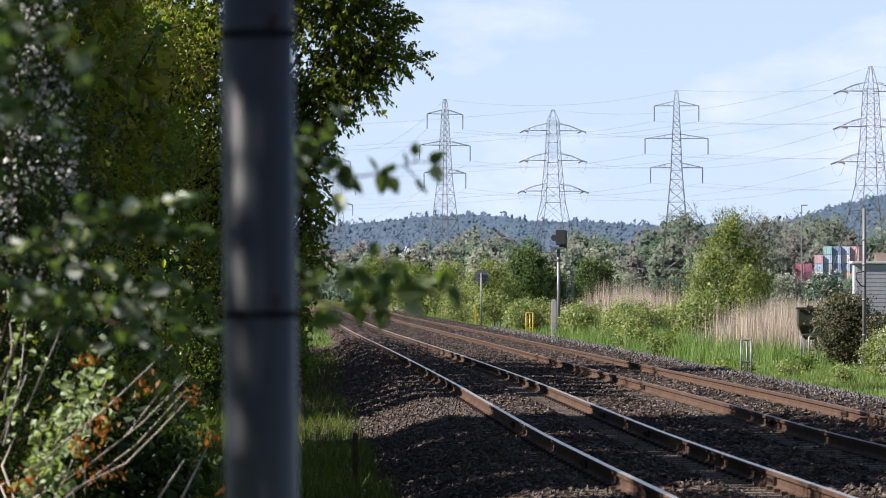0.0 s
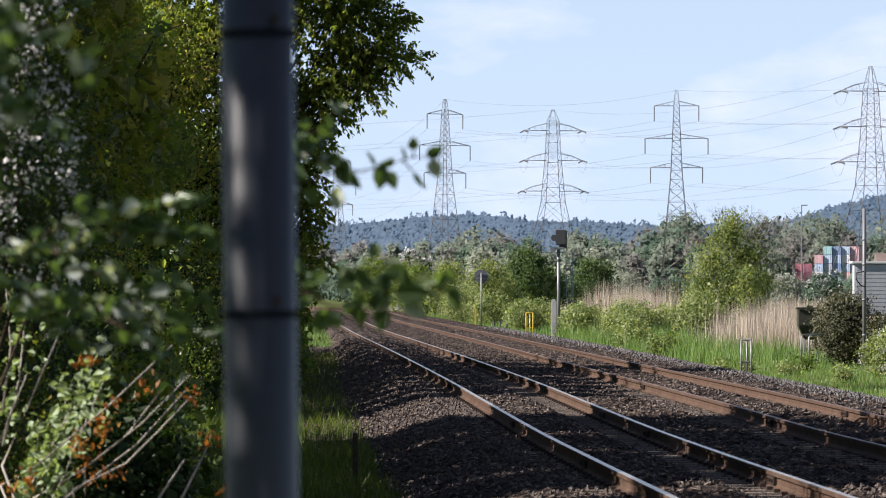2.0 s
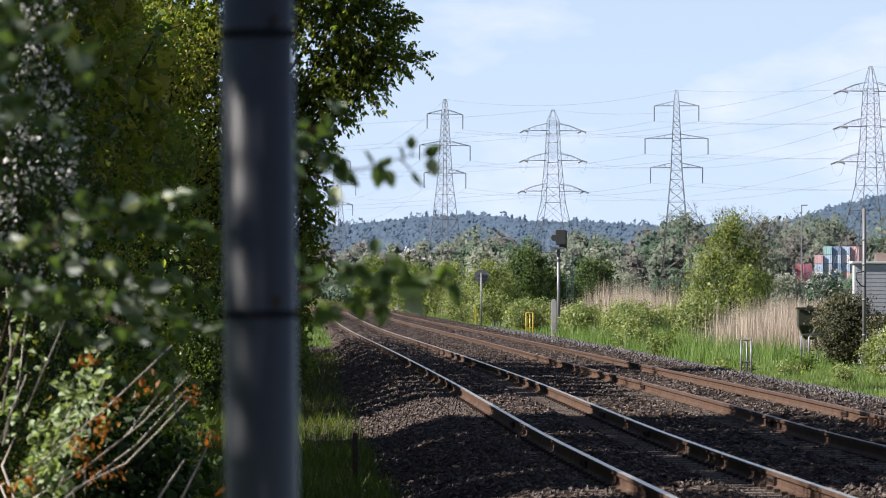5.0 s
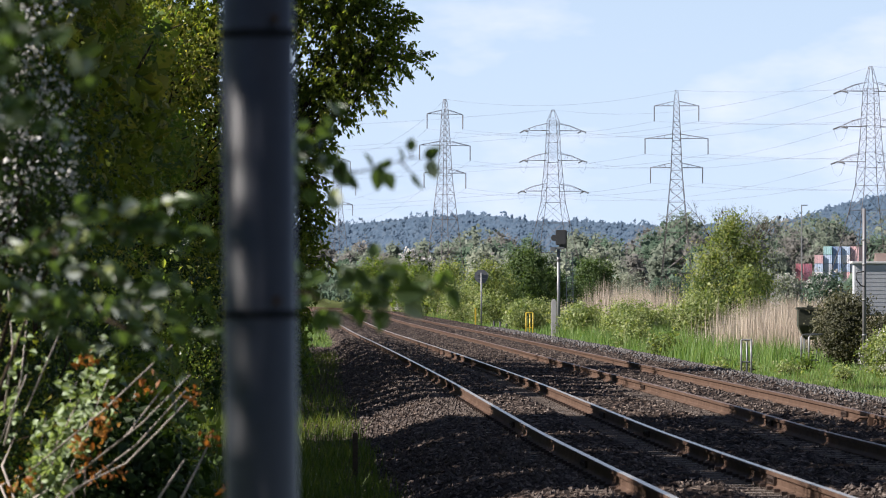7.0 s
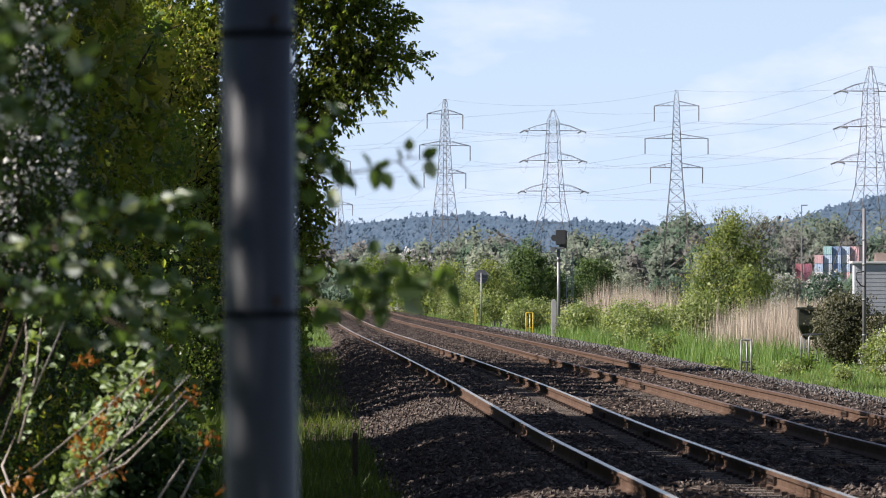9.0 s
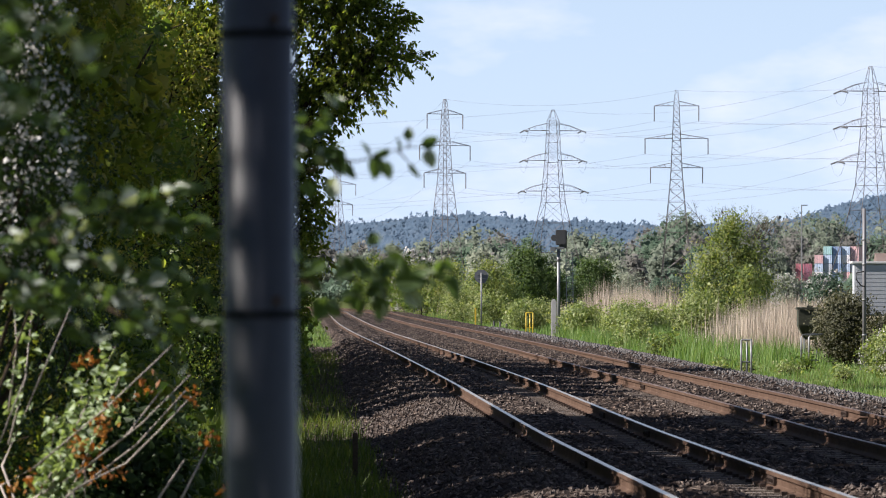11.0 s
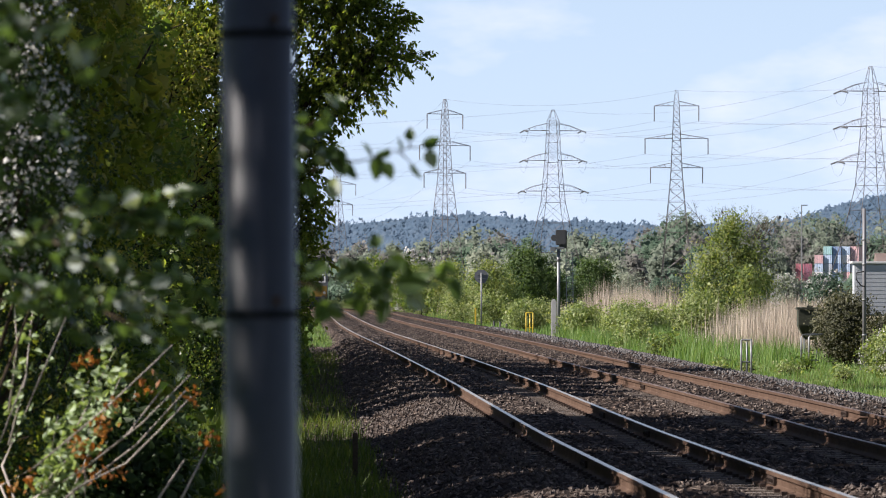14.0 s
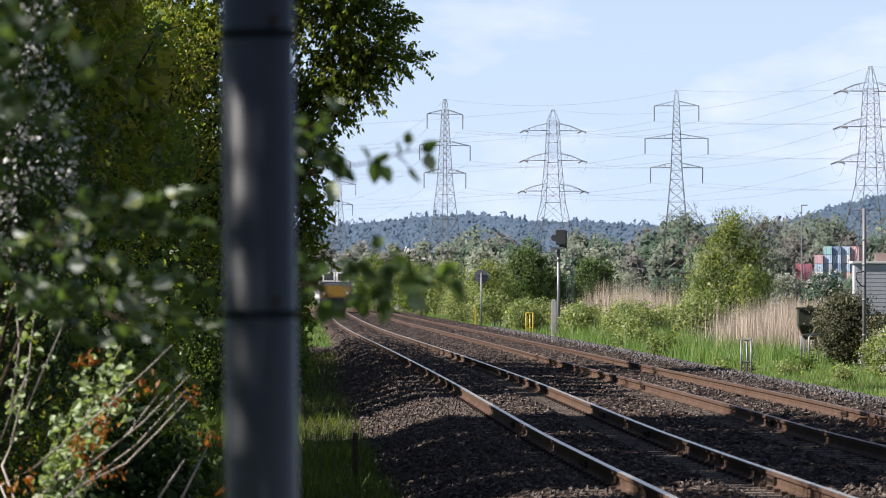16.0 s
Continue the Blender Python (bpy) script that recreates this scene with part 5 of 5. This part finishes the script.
def sprig(name, label, at, stems, seed, per=9, mesh=LEAF_A, twig_mat=M_BARK, group="wind-blown branches", r=.0035, spread=0.0, leaves=None):
    """A branch with single leaves; stems are lines of points in its own space."""
    rng = np.random.default_rng(seed)
    t = thing(name, label, "branch", at, group)
    g = Geo()
    for line in stems:
        g.tube(line, np.linspace(r, r * .35, len(line)), 5)
    part("twig", g.mesh("twig", twig_mat, True), t)
    for ax, az, bx, bz, roll in leaves or ():      # stalk and tip in millimetres, turn about the midrib
        a, b = Vector((ax, rng.uniform(-25, 25), az)) / 1000, Vector((bx, rng.uniform(-30, 30), bz)) / 1000
        y = (b - a).normalized()
        z = (Matrix.Rotation(radians(roll * rng.choice((-1, 1))), 3, y) @ Vector((0, -1, 0))).normalized()
        x = y.cross(z).normalized()
        o = part("leaf", LEAF_BACK if mesh is LEAF_A and rng.random() < .17 else mesh, t)
        o.matrix_basis = Matrix.Translation(a) @ Matrix((x, y, x.cross(y))).transposed().to_4x4() @ Matrix.Diagonal(((b - a).length / .052 * rng.uniform(.62, .85), (b - a).length / .052, 1, 1))
    for line in stems:
        p = np.array(line, float)
        seg = np.concatenate([[0], np.cumsum(np.linalg.norm(np.diff(p, axis=0), axis=1))])
        n = max(2, int(per * seg[-1] / .3)) if per else 0
        for k in range(n):
            s = seg[-1] * (0.12 + 0.88 * (k + rng.uniform(0, .8)) / n)
            c = Vector([float(np.interp(s, seg, p[:, i])) for i in range(3)]) + Vector(rng.normal(size=3)) * spread
            o = part("leaf", LEAF_BACK if mesh is LEAF_A and rng.random() < .17 else mesh, t)
            o.matrix_basis = Matrix.Translation(c) @ Euler((rng.uniform(-1.2, 1.2), rng.uniform(-1.4, 1.4), rng.uniform(-2.6, 2.6))).to_matrix().to_4x4() @ Matrix.Scale(rng.uniform(.7, 1.12), 4)
    return t


D = 12.5
# centre line of view drops by the tilt: heights at this distance are true heights
B_UP = sprig("wind_blown_branch", "poplar branch with dark green leaves blowing before the line", pose(-.42, D, 1.98),
             [[(-0.027, 0.000, -0.034), (0.088, 0.000, -0.010), (0.154, 0.010, 0.019), (0.203, 0.000, 0.013), (0.244, 0.000, 0.021), (0.289, 0.000, 0.036), (0.339, 0.000, 0.049), (0.386, 0.000, 0.049)], [(0.154, 0.010, 0.019), (0.165, 0.000, 0.004), (0.154, 0.000, -0.033)], [(0.310, 0.000, 0.042), (0.340, 0.000, 0.010)], [(0.339, 0.000, 0.049), (0.339, 0.000, 0.064)]], 61, per=0, leaves=[(339, 64, 339, 102, 5), (316, 42, 307, 79, 65), (372, 50, 415, 76, 20), (386, 44, 403, -7, 25), (340, 10, 372, -33, 68), (244, 20, 217, 63, 72), (256, 23, 287, 47, 50), (260, 27, 251, -37, 8), (274, 13, 294, -36, 15), (151, 44, 173, -27, 30), (163, 10, 206, -32, 45), (154, -30, 137, -85, 20), (157, 27, 151, 56, 60)])
B_TOP = sprig("wind_blown_branch", "poplar branch tip with pale-backed leaves beside the post", pose(-.42, D, 2.08),
              [[(-.06, 0, -.10), (.03, 0, -.02), (.10, 0, .02), (.16, 0, .05)], [(.03, 0, -.02), (.09, .02, -.06), (.14, .02, -.07)], [(-.02, 0, -.05), (.03, .02, -.12), (.06, .02, -.17)]], 68, per=26, spread=.014)
B_LOW = sprig("wind_blown_branch", "poplar branch with pale and dark leaves blowing before the line", pose(-.42, D, 1.70),
              [[(-0.030, 0.000, -0.023), (0.070, 0.000, -0.009), (0.156, 0.010, 0.005), (0.214, 0.000, -0.006), (0.300, 0.000, -0.005), (0.371, 0.000, -0.013), (0.436, 0.000, 0.008)], [(0.070, 0.000, -0.009), (0.131, 0.010, -0.045), (0.214, 0.000, -0.049), (0.271, 0.000, -0.049)], [(0.156, 0.010, 0.005), (0.196, 0.000, 0.041), (0.285, 0.000, 0.055)], [(0.300, 0.000, -0.005), (0.328, 0.000, -0.030)], [(0.371, 0.000, -0.013), (0.423, 0.000, 0.043)]], 62, per=13, spread=.02, leaves=[(57, 38, 50, 80, 40), (123, 41, 79, 10, 15), (195, 10, 153, 61, 10), (196, 44, 239, 1, 30), (288, 27, 248, 10, 35), (282, 55, 337, 38, 20), (297, -10, 386, -10, 15), (325, -28, 374, -76, 20), (239, -22, 288, -48, 45), (131, -51, 96, -114, 10), (215, -51, 209, -102, 35), (270, -51, 258, -115, 10), (423, 44, 397, -5, 25), (421, 41, 452, 17, 40), (436, 7, 462, -62, 35), (82, -16, 56, -56, 30), (221, -30, 192, -5, 50)])
B_L1 = sprig("wind_blown_branch", "leafy poplar branch blowing beside the steel post", pose(-1.2, D, 1.78),
             [[(0, 0, .0), (.2, 0, .02), (.4, 0, .06), (.62, 0, .05)], [(.1, 0, .0), (.25, .05, .1), (.42, .05, .14)], [(.2, 0, .02), (.35, -.03, -.06), (.55, -.03, -.08)], [(.35, 0, .05), (.45, 0, .12), (.6, 0, .14)], [(0, .02, -.02), (.15, .03, -.1), (.3, .03, -.12)]], 63, per=24, spread=.012)
B_L2 = sprig("wind_blown_branch", "leafy poplar branch blowing low beside the post", pose(-1.2, D + .4, 1.60),
             [[(0, 0, .04), (.2, 0, .06), (.42, 0, .02), (.66, 0, -.05)], [(.3, 0, .04), (.45, .03, .08), (.62, .03, .06)], [(.1, 0, .05), (.22, 0, -.02), (.34, 0, -.06)]], 64, per=22, spread=.012)
B_L3 = sprig("wind_blown_branch", "leafy poplar branch hanging at the edge of the thicket", pose(-1.2, D - .5, 2.12),
             [[(0, 0, .1), (.1, 0, .06), (.22, 0, .0), (.3, 0, -.08)], [(0, .02, -.05), (.08, .02, -.12), (.14, .02, -.2)], [(.05, 0, .1), (.15, 0, .2), (.26, 0, .22)]], 65, per=18, spread=.012)
B_L4 = sprig("wind_blown_branch", "small leafy tip hanging before the twigs", pose(-.86, D, 1.60),
             [[(0, 0, .02), (.08, 0, -.02), (.16, 0, -.08), (.19, 0, -.13)]], 66, per=15, spread=.012)

B_L5 = sprig("wind_blown_branch", "near poplar branch hanging out of focus beside the thicket", pose(-.86, 8.6, 2.12),
             [[(0, 0, .1), (.09, 0, .05), (.17, 0, .02), (.25, 0, -.05)], [(0, .02, .0), (.08, .02, -.03), (.15, .02, -.12)], [(.05, 0, .08), (.14, 0, .12), (.24, 0, .10)], [(.02, 0, -.02), (.06, 0, -.12), (.12, 0, -.2)]], 67, per=17, spread=.012)

# bush with pale-backed leaves and young orange shoots
LEAF_B = leaf_mesh("pale_leaf", .062, M_LEAF_PALE)
PALE = sprig("pale_leaved_shoot", "sunlit shoot with pale-backed leaves blowing in the wind", pose(-2.5, 28.5, .1),
             [[(.02, 0, .2), (.22, 0, .55), (.42, .05, .95), (.56, .05, 1.24)], [(.1, 0, .2), (.28, .1, .7), (.40, .1, 1.05)], [(.2, 0, .2), (.36, -.1, .5), (.5, -.1, .85), (.62, -.1, 1.12)], [(.1, .1, .1), (.16, .1, .5), (.22, .1, .85)], [(.06, 0, .1), (.24, 0, .3), (.4, 0, .5)], [(.1, 0, .3), (.2, 0, .45), (.36, 0, .75)]], 71, per=30, mesh=LEAF_B, twig_mat=M_TWIG, group="thicket shoots", r=.006, spread=.045)
PALE2 = sprig("pale_leaved_shoot", "half-shaded shoot with pale-backed leaves", pose(-2.62, 29.5, .75),
              [[(0, 0, 0), (.1, 0, .4), (.14, 0, .8)], [(0, 0, .2), (.05, 0, .6), (.02, 0, .95)]], 72, per=13, mesh=LEAF_B, twig_mat=M_TWIG, group="thicket shoots", r=.008, spread=.055)


def orange_shoots():
    rng = np.random.default_rng(73)
    t = thing("orange_tipped_shrub", "bare pale twigs tipped with young orange leaves", "shrub", pose(-2.8, 28.0, -.5))
    stems = [[(.28, 0, 1.07), (.47, 0, 1.17), (.89, 0, 1.52), (1.26, 0, 1.87)], [(.47, 0, 1.0), (.76, 0, 1.17), (1.08, 0, 1.42), (1.36, 0, 1.70)], [(.65, .05, 1.0), (1.05, .05, 1.30), (1.34, .05, 1.62)], [(.76, .02, 1.17), (1.0, .02, 1.36), (1.2, .02, 1.62)],
             [(.7, -.05, 1.05), (1.0, -.05, 1.2), (1.2, -.05, 1.4), (1.37, -.05, 1.58)], [(1.18, .1, 1.0), (1.32, .1, 1.21)], [(1.31, .1, 1.0), (1.46, .1, 1.3)], [(.28, .1, 1.18), (.47, .1, 1.62), (.68, .1, 2.1)], [(.1, .1, .9), (.3, .1, 1.4), (.42, .1, 1.7)]]
    for s in stems:
        part("stem", Geo().tube([(0.6, 0, 0), (s[0][0] * .6 + .3, 0, s[0][2] * .6), *s], [.012, .009, *np.linspace(.0075, .004, len(s))], 6).mesh("stem", M_TWIG, True), t, "pale bare stem")
    tufts = [(1.374, -.05, 1.585), (1.10, 0, 1.63), (.92, 0, 1.54), (.874, 0, 1.376), (.762, 0, 1.78), (.75, 0, 1.263), (.91, 0, 1.15), (.793, 0, 1.118), (1.469, .1, 1.327), (.343, 0, 1.04), (1.565, .1, 1.04), (.70, 0, 1.30), (.842, 0, 1.44), (.45, 0, 1.1)]
    pts = np.concatenate([np.array(c) + rng.normal(size=(16, 3)) * .036 for c in tufts])
    v, f = leaf_arrays(rng, pts, .05, .6)
    part("young_leaves", fast_mesh("young_leaves", v, f, M_LEAF_ORANGE), t, "young orange-brown leaves")


orange_shoots()
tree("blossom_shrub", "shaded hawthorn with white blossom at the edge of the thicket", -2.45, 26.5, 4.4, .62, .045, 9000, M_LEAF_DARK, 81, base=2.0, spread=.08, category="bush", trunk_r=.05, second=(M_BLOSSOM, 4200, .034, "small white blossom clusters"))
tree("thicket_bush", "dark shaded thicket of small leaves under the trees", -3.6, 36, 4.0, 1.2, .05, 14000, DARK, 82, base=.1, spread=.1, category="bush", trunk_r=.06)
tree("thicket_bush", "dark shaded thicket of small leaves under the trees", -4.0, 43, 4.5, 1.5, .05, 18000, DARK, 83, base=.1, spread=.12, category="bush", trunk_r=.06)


# ---- the train ----
def locomotive():
    t = thing("locomotive", "yellow-fronted diesel locomotive with white-framed cab windows", "locomotive")
    g = Geo()
    sec = [(-1.32, 1.05), (-1.32, 2.9), (-1.2, 3.35), (-.8, 3.72), (0, 3.86), (.8, 3.72), (1.2, 3.35), (1.32, 2.9), (1.32, 1.05)]
    n = len(sec)
    for y in (.9, 20.5):
        g.v += [(x, y, z) for x, z in sec]
    g.f = [(i, i + 1, n + i + 1, n + i) for i in range(n - 1)] + [tuple(range(n))[::-1], tuple(range(n, 2 * n)), (n - 1, 0, n, 2 * n - 1)]
    part("body", g.mesh("body", plain("loco_side", (.16, .15, .15), .5)), t, "grey body side")
    c = Geo()
    lo, mid, hi = [(-1.25, .0, 1.05), (1.25, .0, 1.05)], [(-1.25, -.08, 2.3), (1.25, -.08, 2.3)], [(-1.1, .55, 3.5), (1.1, .55, 3.5)]
    back = [(-1.32, .9, 1.05), (1.32, .9, 1.05), (-1.32, .9, 2.9), (1.32, .9, 2.9), (-1.0, .9, 3.6), (1.0, .9, 3.6)]
    c.v = lo + mid + hi + back
    c.f = [(0, 1, 3, 2), (2, 3, 5, 4), (0, 2, 8, 6), (1, 7, 9, 3), (2, 4, 10, 8), (3, 9, 11, 5), (4, 5, 11, 10), (0, 6, 7, 1)]
    cab = part("cab_front", c.mesh("cab_front", plain("cab_grey", (.16, .16, .17), .5)), t, "grey cab front")
    part("warning_panel", Geo().box((0, -.06, 1.62), (2.4, .1, .95)).mesh("warning_panel", M_LOCO_YELLOW, bevel=.03), cab, "yellow warning panel")
    for sx in (-1, 1):
        w = part("window_frame", Geo().box((0, 0, 0), (1.06, .07, .9)).mesh("window_frame", M_WHITE, bevel=.03), cab, "white cab window surround")
        w.matrix_basis = Matrix.Translation((sx * .56, .14, 2.80)) @ Matrix.Rotation(radians(-27.7), 4, "X")
        part("windscreen", Geo().box((0, -.03, 0), (.74, .04, .6)).mesh("windscreen", M_GLASS), w)
        part("lamp", Geo().tube([(sx * .95, -.08, 1.5), (sx * .95, -.14, 1.5)], .13, 14).mesh("lamp", M_WHITE), cab)
        part("side_window_frame", Geo().box((sx * 1.325, 2.0, 2.5), (.04, 2.0, 1.15)).mesh("side_window_frame", M_WHITE, bevel=.01), t)
        part("side_window", Geo().box((sx * 1.345, 1.7, 2.65), (.03, .8, .6)).mesh("side_window", M_GLASS), t)
        part("side_stripe", Geo().box((sx * 1.327, 11.0, 2.13), (.03, 15.6, .2)).box((sx * 1.327, 11.0, 1.28), (.03, 18.6, .26)).mesh("side_stripe", M_WHITE), t, "pale stripe along the body side")
        part("buffer", Geo().tube([(sx * .87, .1, 1.05), (sx * .87, -.45, 1.05)], .09, 10).tube([(sx * .87, -.45, 1.05), (sx * .87, -.52, 1.05)], .23, 16).mesh("buffer", M_DARK), t)
    part("cab_roof", Geo().box((0, 1.0, 3.52), (2.0, 1.0, .22)).mesh("cab_roof", M_CAB_GREY, bevel=.08), cab, "pale grey cab roof")
    part("underframe", Geo().box((0, 10.3, .85), (2.5, 20, .45)).box((0, .3, .72), (2.5, .5, .75)).box((0, 10.3, .5), (2.2, 5, .7)).mesh("underframe", M_DARK), t)
    for by in (3.6, 17.0):
        b = part("bogie", Geo().box((0, by, .62), (2.2, 3.9, .35)).mesh("bogie", M_DARK, bevel=.04), t)
        wh = Geo().tube([(-.82, 0, 0), (-.70, 0, 0)], .5, 20).tube([(.70, 0, 0), (.82, 0, 0)], .5, 20).tube([(-.7, 0, 0), (.7, 0, 0)], .09, 8).mesh("wheelset", M_RUST)
        for dy in (-1.6, 0, 1.6):
            part("wheelset", wh, b).matrix_basis = pose(0, by + dy, .5)
    part("roof_fan", Geo().tube([(0, 15, 3.8), (0, 15, 3.95)], .7, 16).mesh("roof_fan", M_DARK), t)
    return t


LOCO = locomotive()


def path_pose(y):
    """The locomotive's front at the distance y on the near track, heading to the camera."""
    x, slope = float(xc(y)), float(xc(min(799.0, y + 20)) - xc(y)) / 20
    return Matrix.Translation((x, y, float(zn(y)))) @ Matrix.Rotation(-math.atan(slope), 4, "Z")


def sway(ob, rows):
    """Keys a branch: rows of seconds, sideways and upward shift in millimetres at its tip."""
    m0 = ob.matrix_basis.copy()
    keys = [(t, Matrix.Translation((dx / 1000, 0, dz / 1000)) @ m0) for t, dx, dz in rows]
    walk(ob, keys)


# shifts in millimetres: seconds, sideways, upwards
UP_ROWS = [(0, 11, -22), (0.5, 11, -7), (1, 4, 4), (1.5, -3, 6), (2, 6, -9), (2.5, 8, -18), (3, -3, 9), (3.5, 0, -20), (4, 0, -13), (4.8, 1, -4), (5.6, 1, -13), (6.5, 2, -11), (7, 0, -11), (7.5, 15, -35), (8, 11, -35), (8.5, -5, 6), (9, -5, -11), (9.7, -5, 17), (10.4, -6, 15), (11.5, -7, 22), (12, -9, 31), (12.5, -3, 11), (13, -5, 20), (13.5, -5, 13), (14, -3, 15), (14.5, -5, 9), (15, -3, 15), (15.5, -7, 26), (16, -7, 6)]
LOW_ROWS = [(0, 0, -11), (0.5, 0, -9), (1, 2, 6), (1.5, 0, -5), (2, 0, -14), (2.5, 0, -11), (3, 0, -1), (3.5, 0, -11), (4, 0, -7), (4.8, 0, 0), (5.6, 0, -11), (6.5, 0, -11), (7, -2, -14), (7.5, 0, -25), (8, 0, -9), (8.5, 2, -1), (9, -2, -5), (9.7, -3, 16), (10.4, -3, 13), (11.5, -4, 19), (12, -4, 26), (12.5, -2, 11), (13, -2, 15), (13.5, -2, 11), (14, 2, 8), (14.5, 2, 8), (15, -2, 11), (15.5, 7, 15), (16, 7, 6)]
LEFT_ROWS = [(0, 0, -11), (0.5, 0, -9), (1, 2, 6), (1.5, 0, -5), (2, 0, -14), (2.5, 0, -11), (3, 0, -1), (3.5, 0, -11), (4, 0, -7), (4.8, 0, 0), (5.6, 0, -11), (6.5, 0, -11), (7, -2, -14), (7.5, 0, -25), (8, 0, -9), (8.5, 2, -1), (9, -2, -5), (9.7, -3, 16), (10.4, -3, 13), (11.5, -4, 19), (12, -4, 26), (12.5, -2, 11), (13, -2, 15), (13.5, -2, 11), (14, 2, 8), (14.5, 2, 8), (15, -2, 11), (15.5, 7, 15), (16, 7, 6)]
TIP_ROWS = [(0, -5, -9), (0.5, -5, -9), (1, 4, 8), (1.5, -3, -5), (2, 0, -9), (2.5, -3, -9), (3, 0, -7), (3.5, -5, -16), (4, -3, -9), (4.8, -3, -1), (5.6, -3, -11), (6.5, -3, -9), (7, 0, -11), (7.5, 0, -11), (8, 0, -9), (8.5, 2, 4), (9, -3, -9), (9.7, 5, 16), (10.4, 6, 13), (11.5, 8, 19), (12, 4, 13), (12.5, 4, 13), (13, 4, 15), (13.5, 4, 15), (14, 0, 6), (14.5, 0, 0), (15, 0, 11), (15.5, 2, 13), (16, 0, 6)]
PALE_ROWS = [(0, -40, 0), (3, -60, -10), (4.2, -50, 0), (6.3, -55, -5), (7, -30, 0), (7.5, 0, 10), (8, 20, 5), (8.5, 120, 25), (9, 190, 40), (9.7, 150, 30), (10.4, 70, 10), (11.4, 30, 20), (12, 20, 5), (12.5, -10, 0), (13, 10, 5), (13.5, 0, 5), (14, 40, 10), (14.5, 0, 0), (15, -10, 0), (15.5, 10, 8), (16, 70, 25)]


def motions():
    walk(LOCO, [(t, path_pose(395.0 + 25.0 * (16.0 - t))) for t in np.arange(0, 16.01, 1.0)])
    sway(B_UP, UP_ROWS)
    sway(B_TOP, [(t, .7 * a, .7 * b) for t, a, b in UP_ROWS])
    sway(B_LOW, LOW_ROWS)
    sway(B_L1, LEFT_ROWS)
    sway(B_L2, LEFT_ROWS)
    sway(B_L3, [(t, .6 * a, .5 * b) for t, a, b in LOW_ROWS])
    sway(B_L4, TIP_ROWS)
    sway(B_L5, [(t, .8 * a, .8 * b) for t, a, b in TIP_ROWS])
    sway(PALE, PALE_ROWS)
    sway(PALE2, [(t, .4 * a, .4 * b) for t, a, b in PALE_ROWS])


motions()
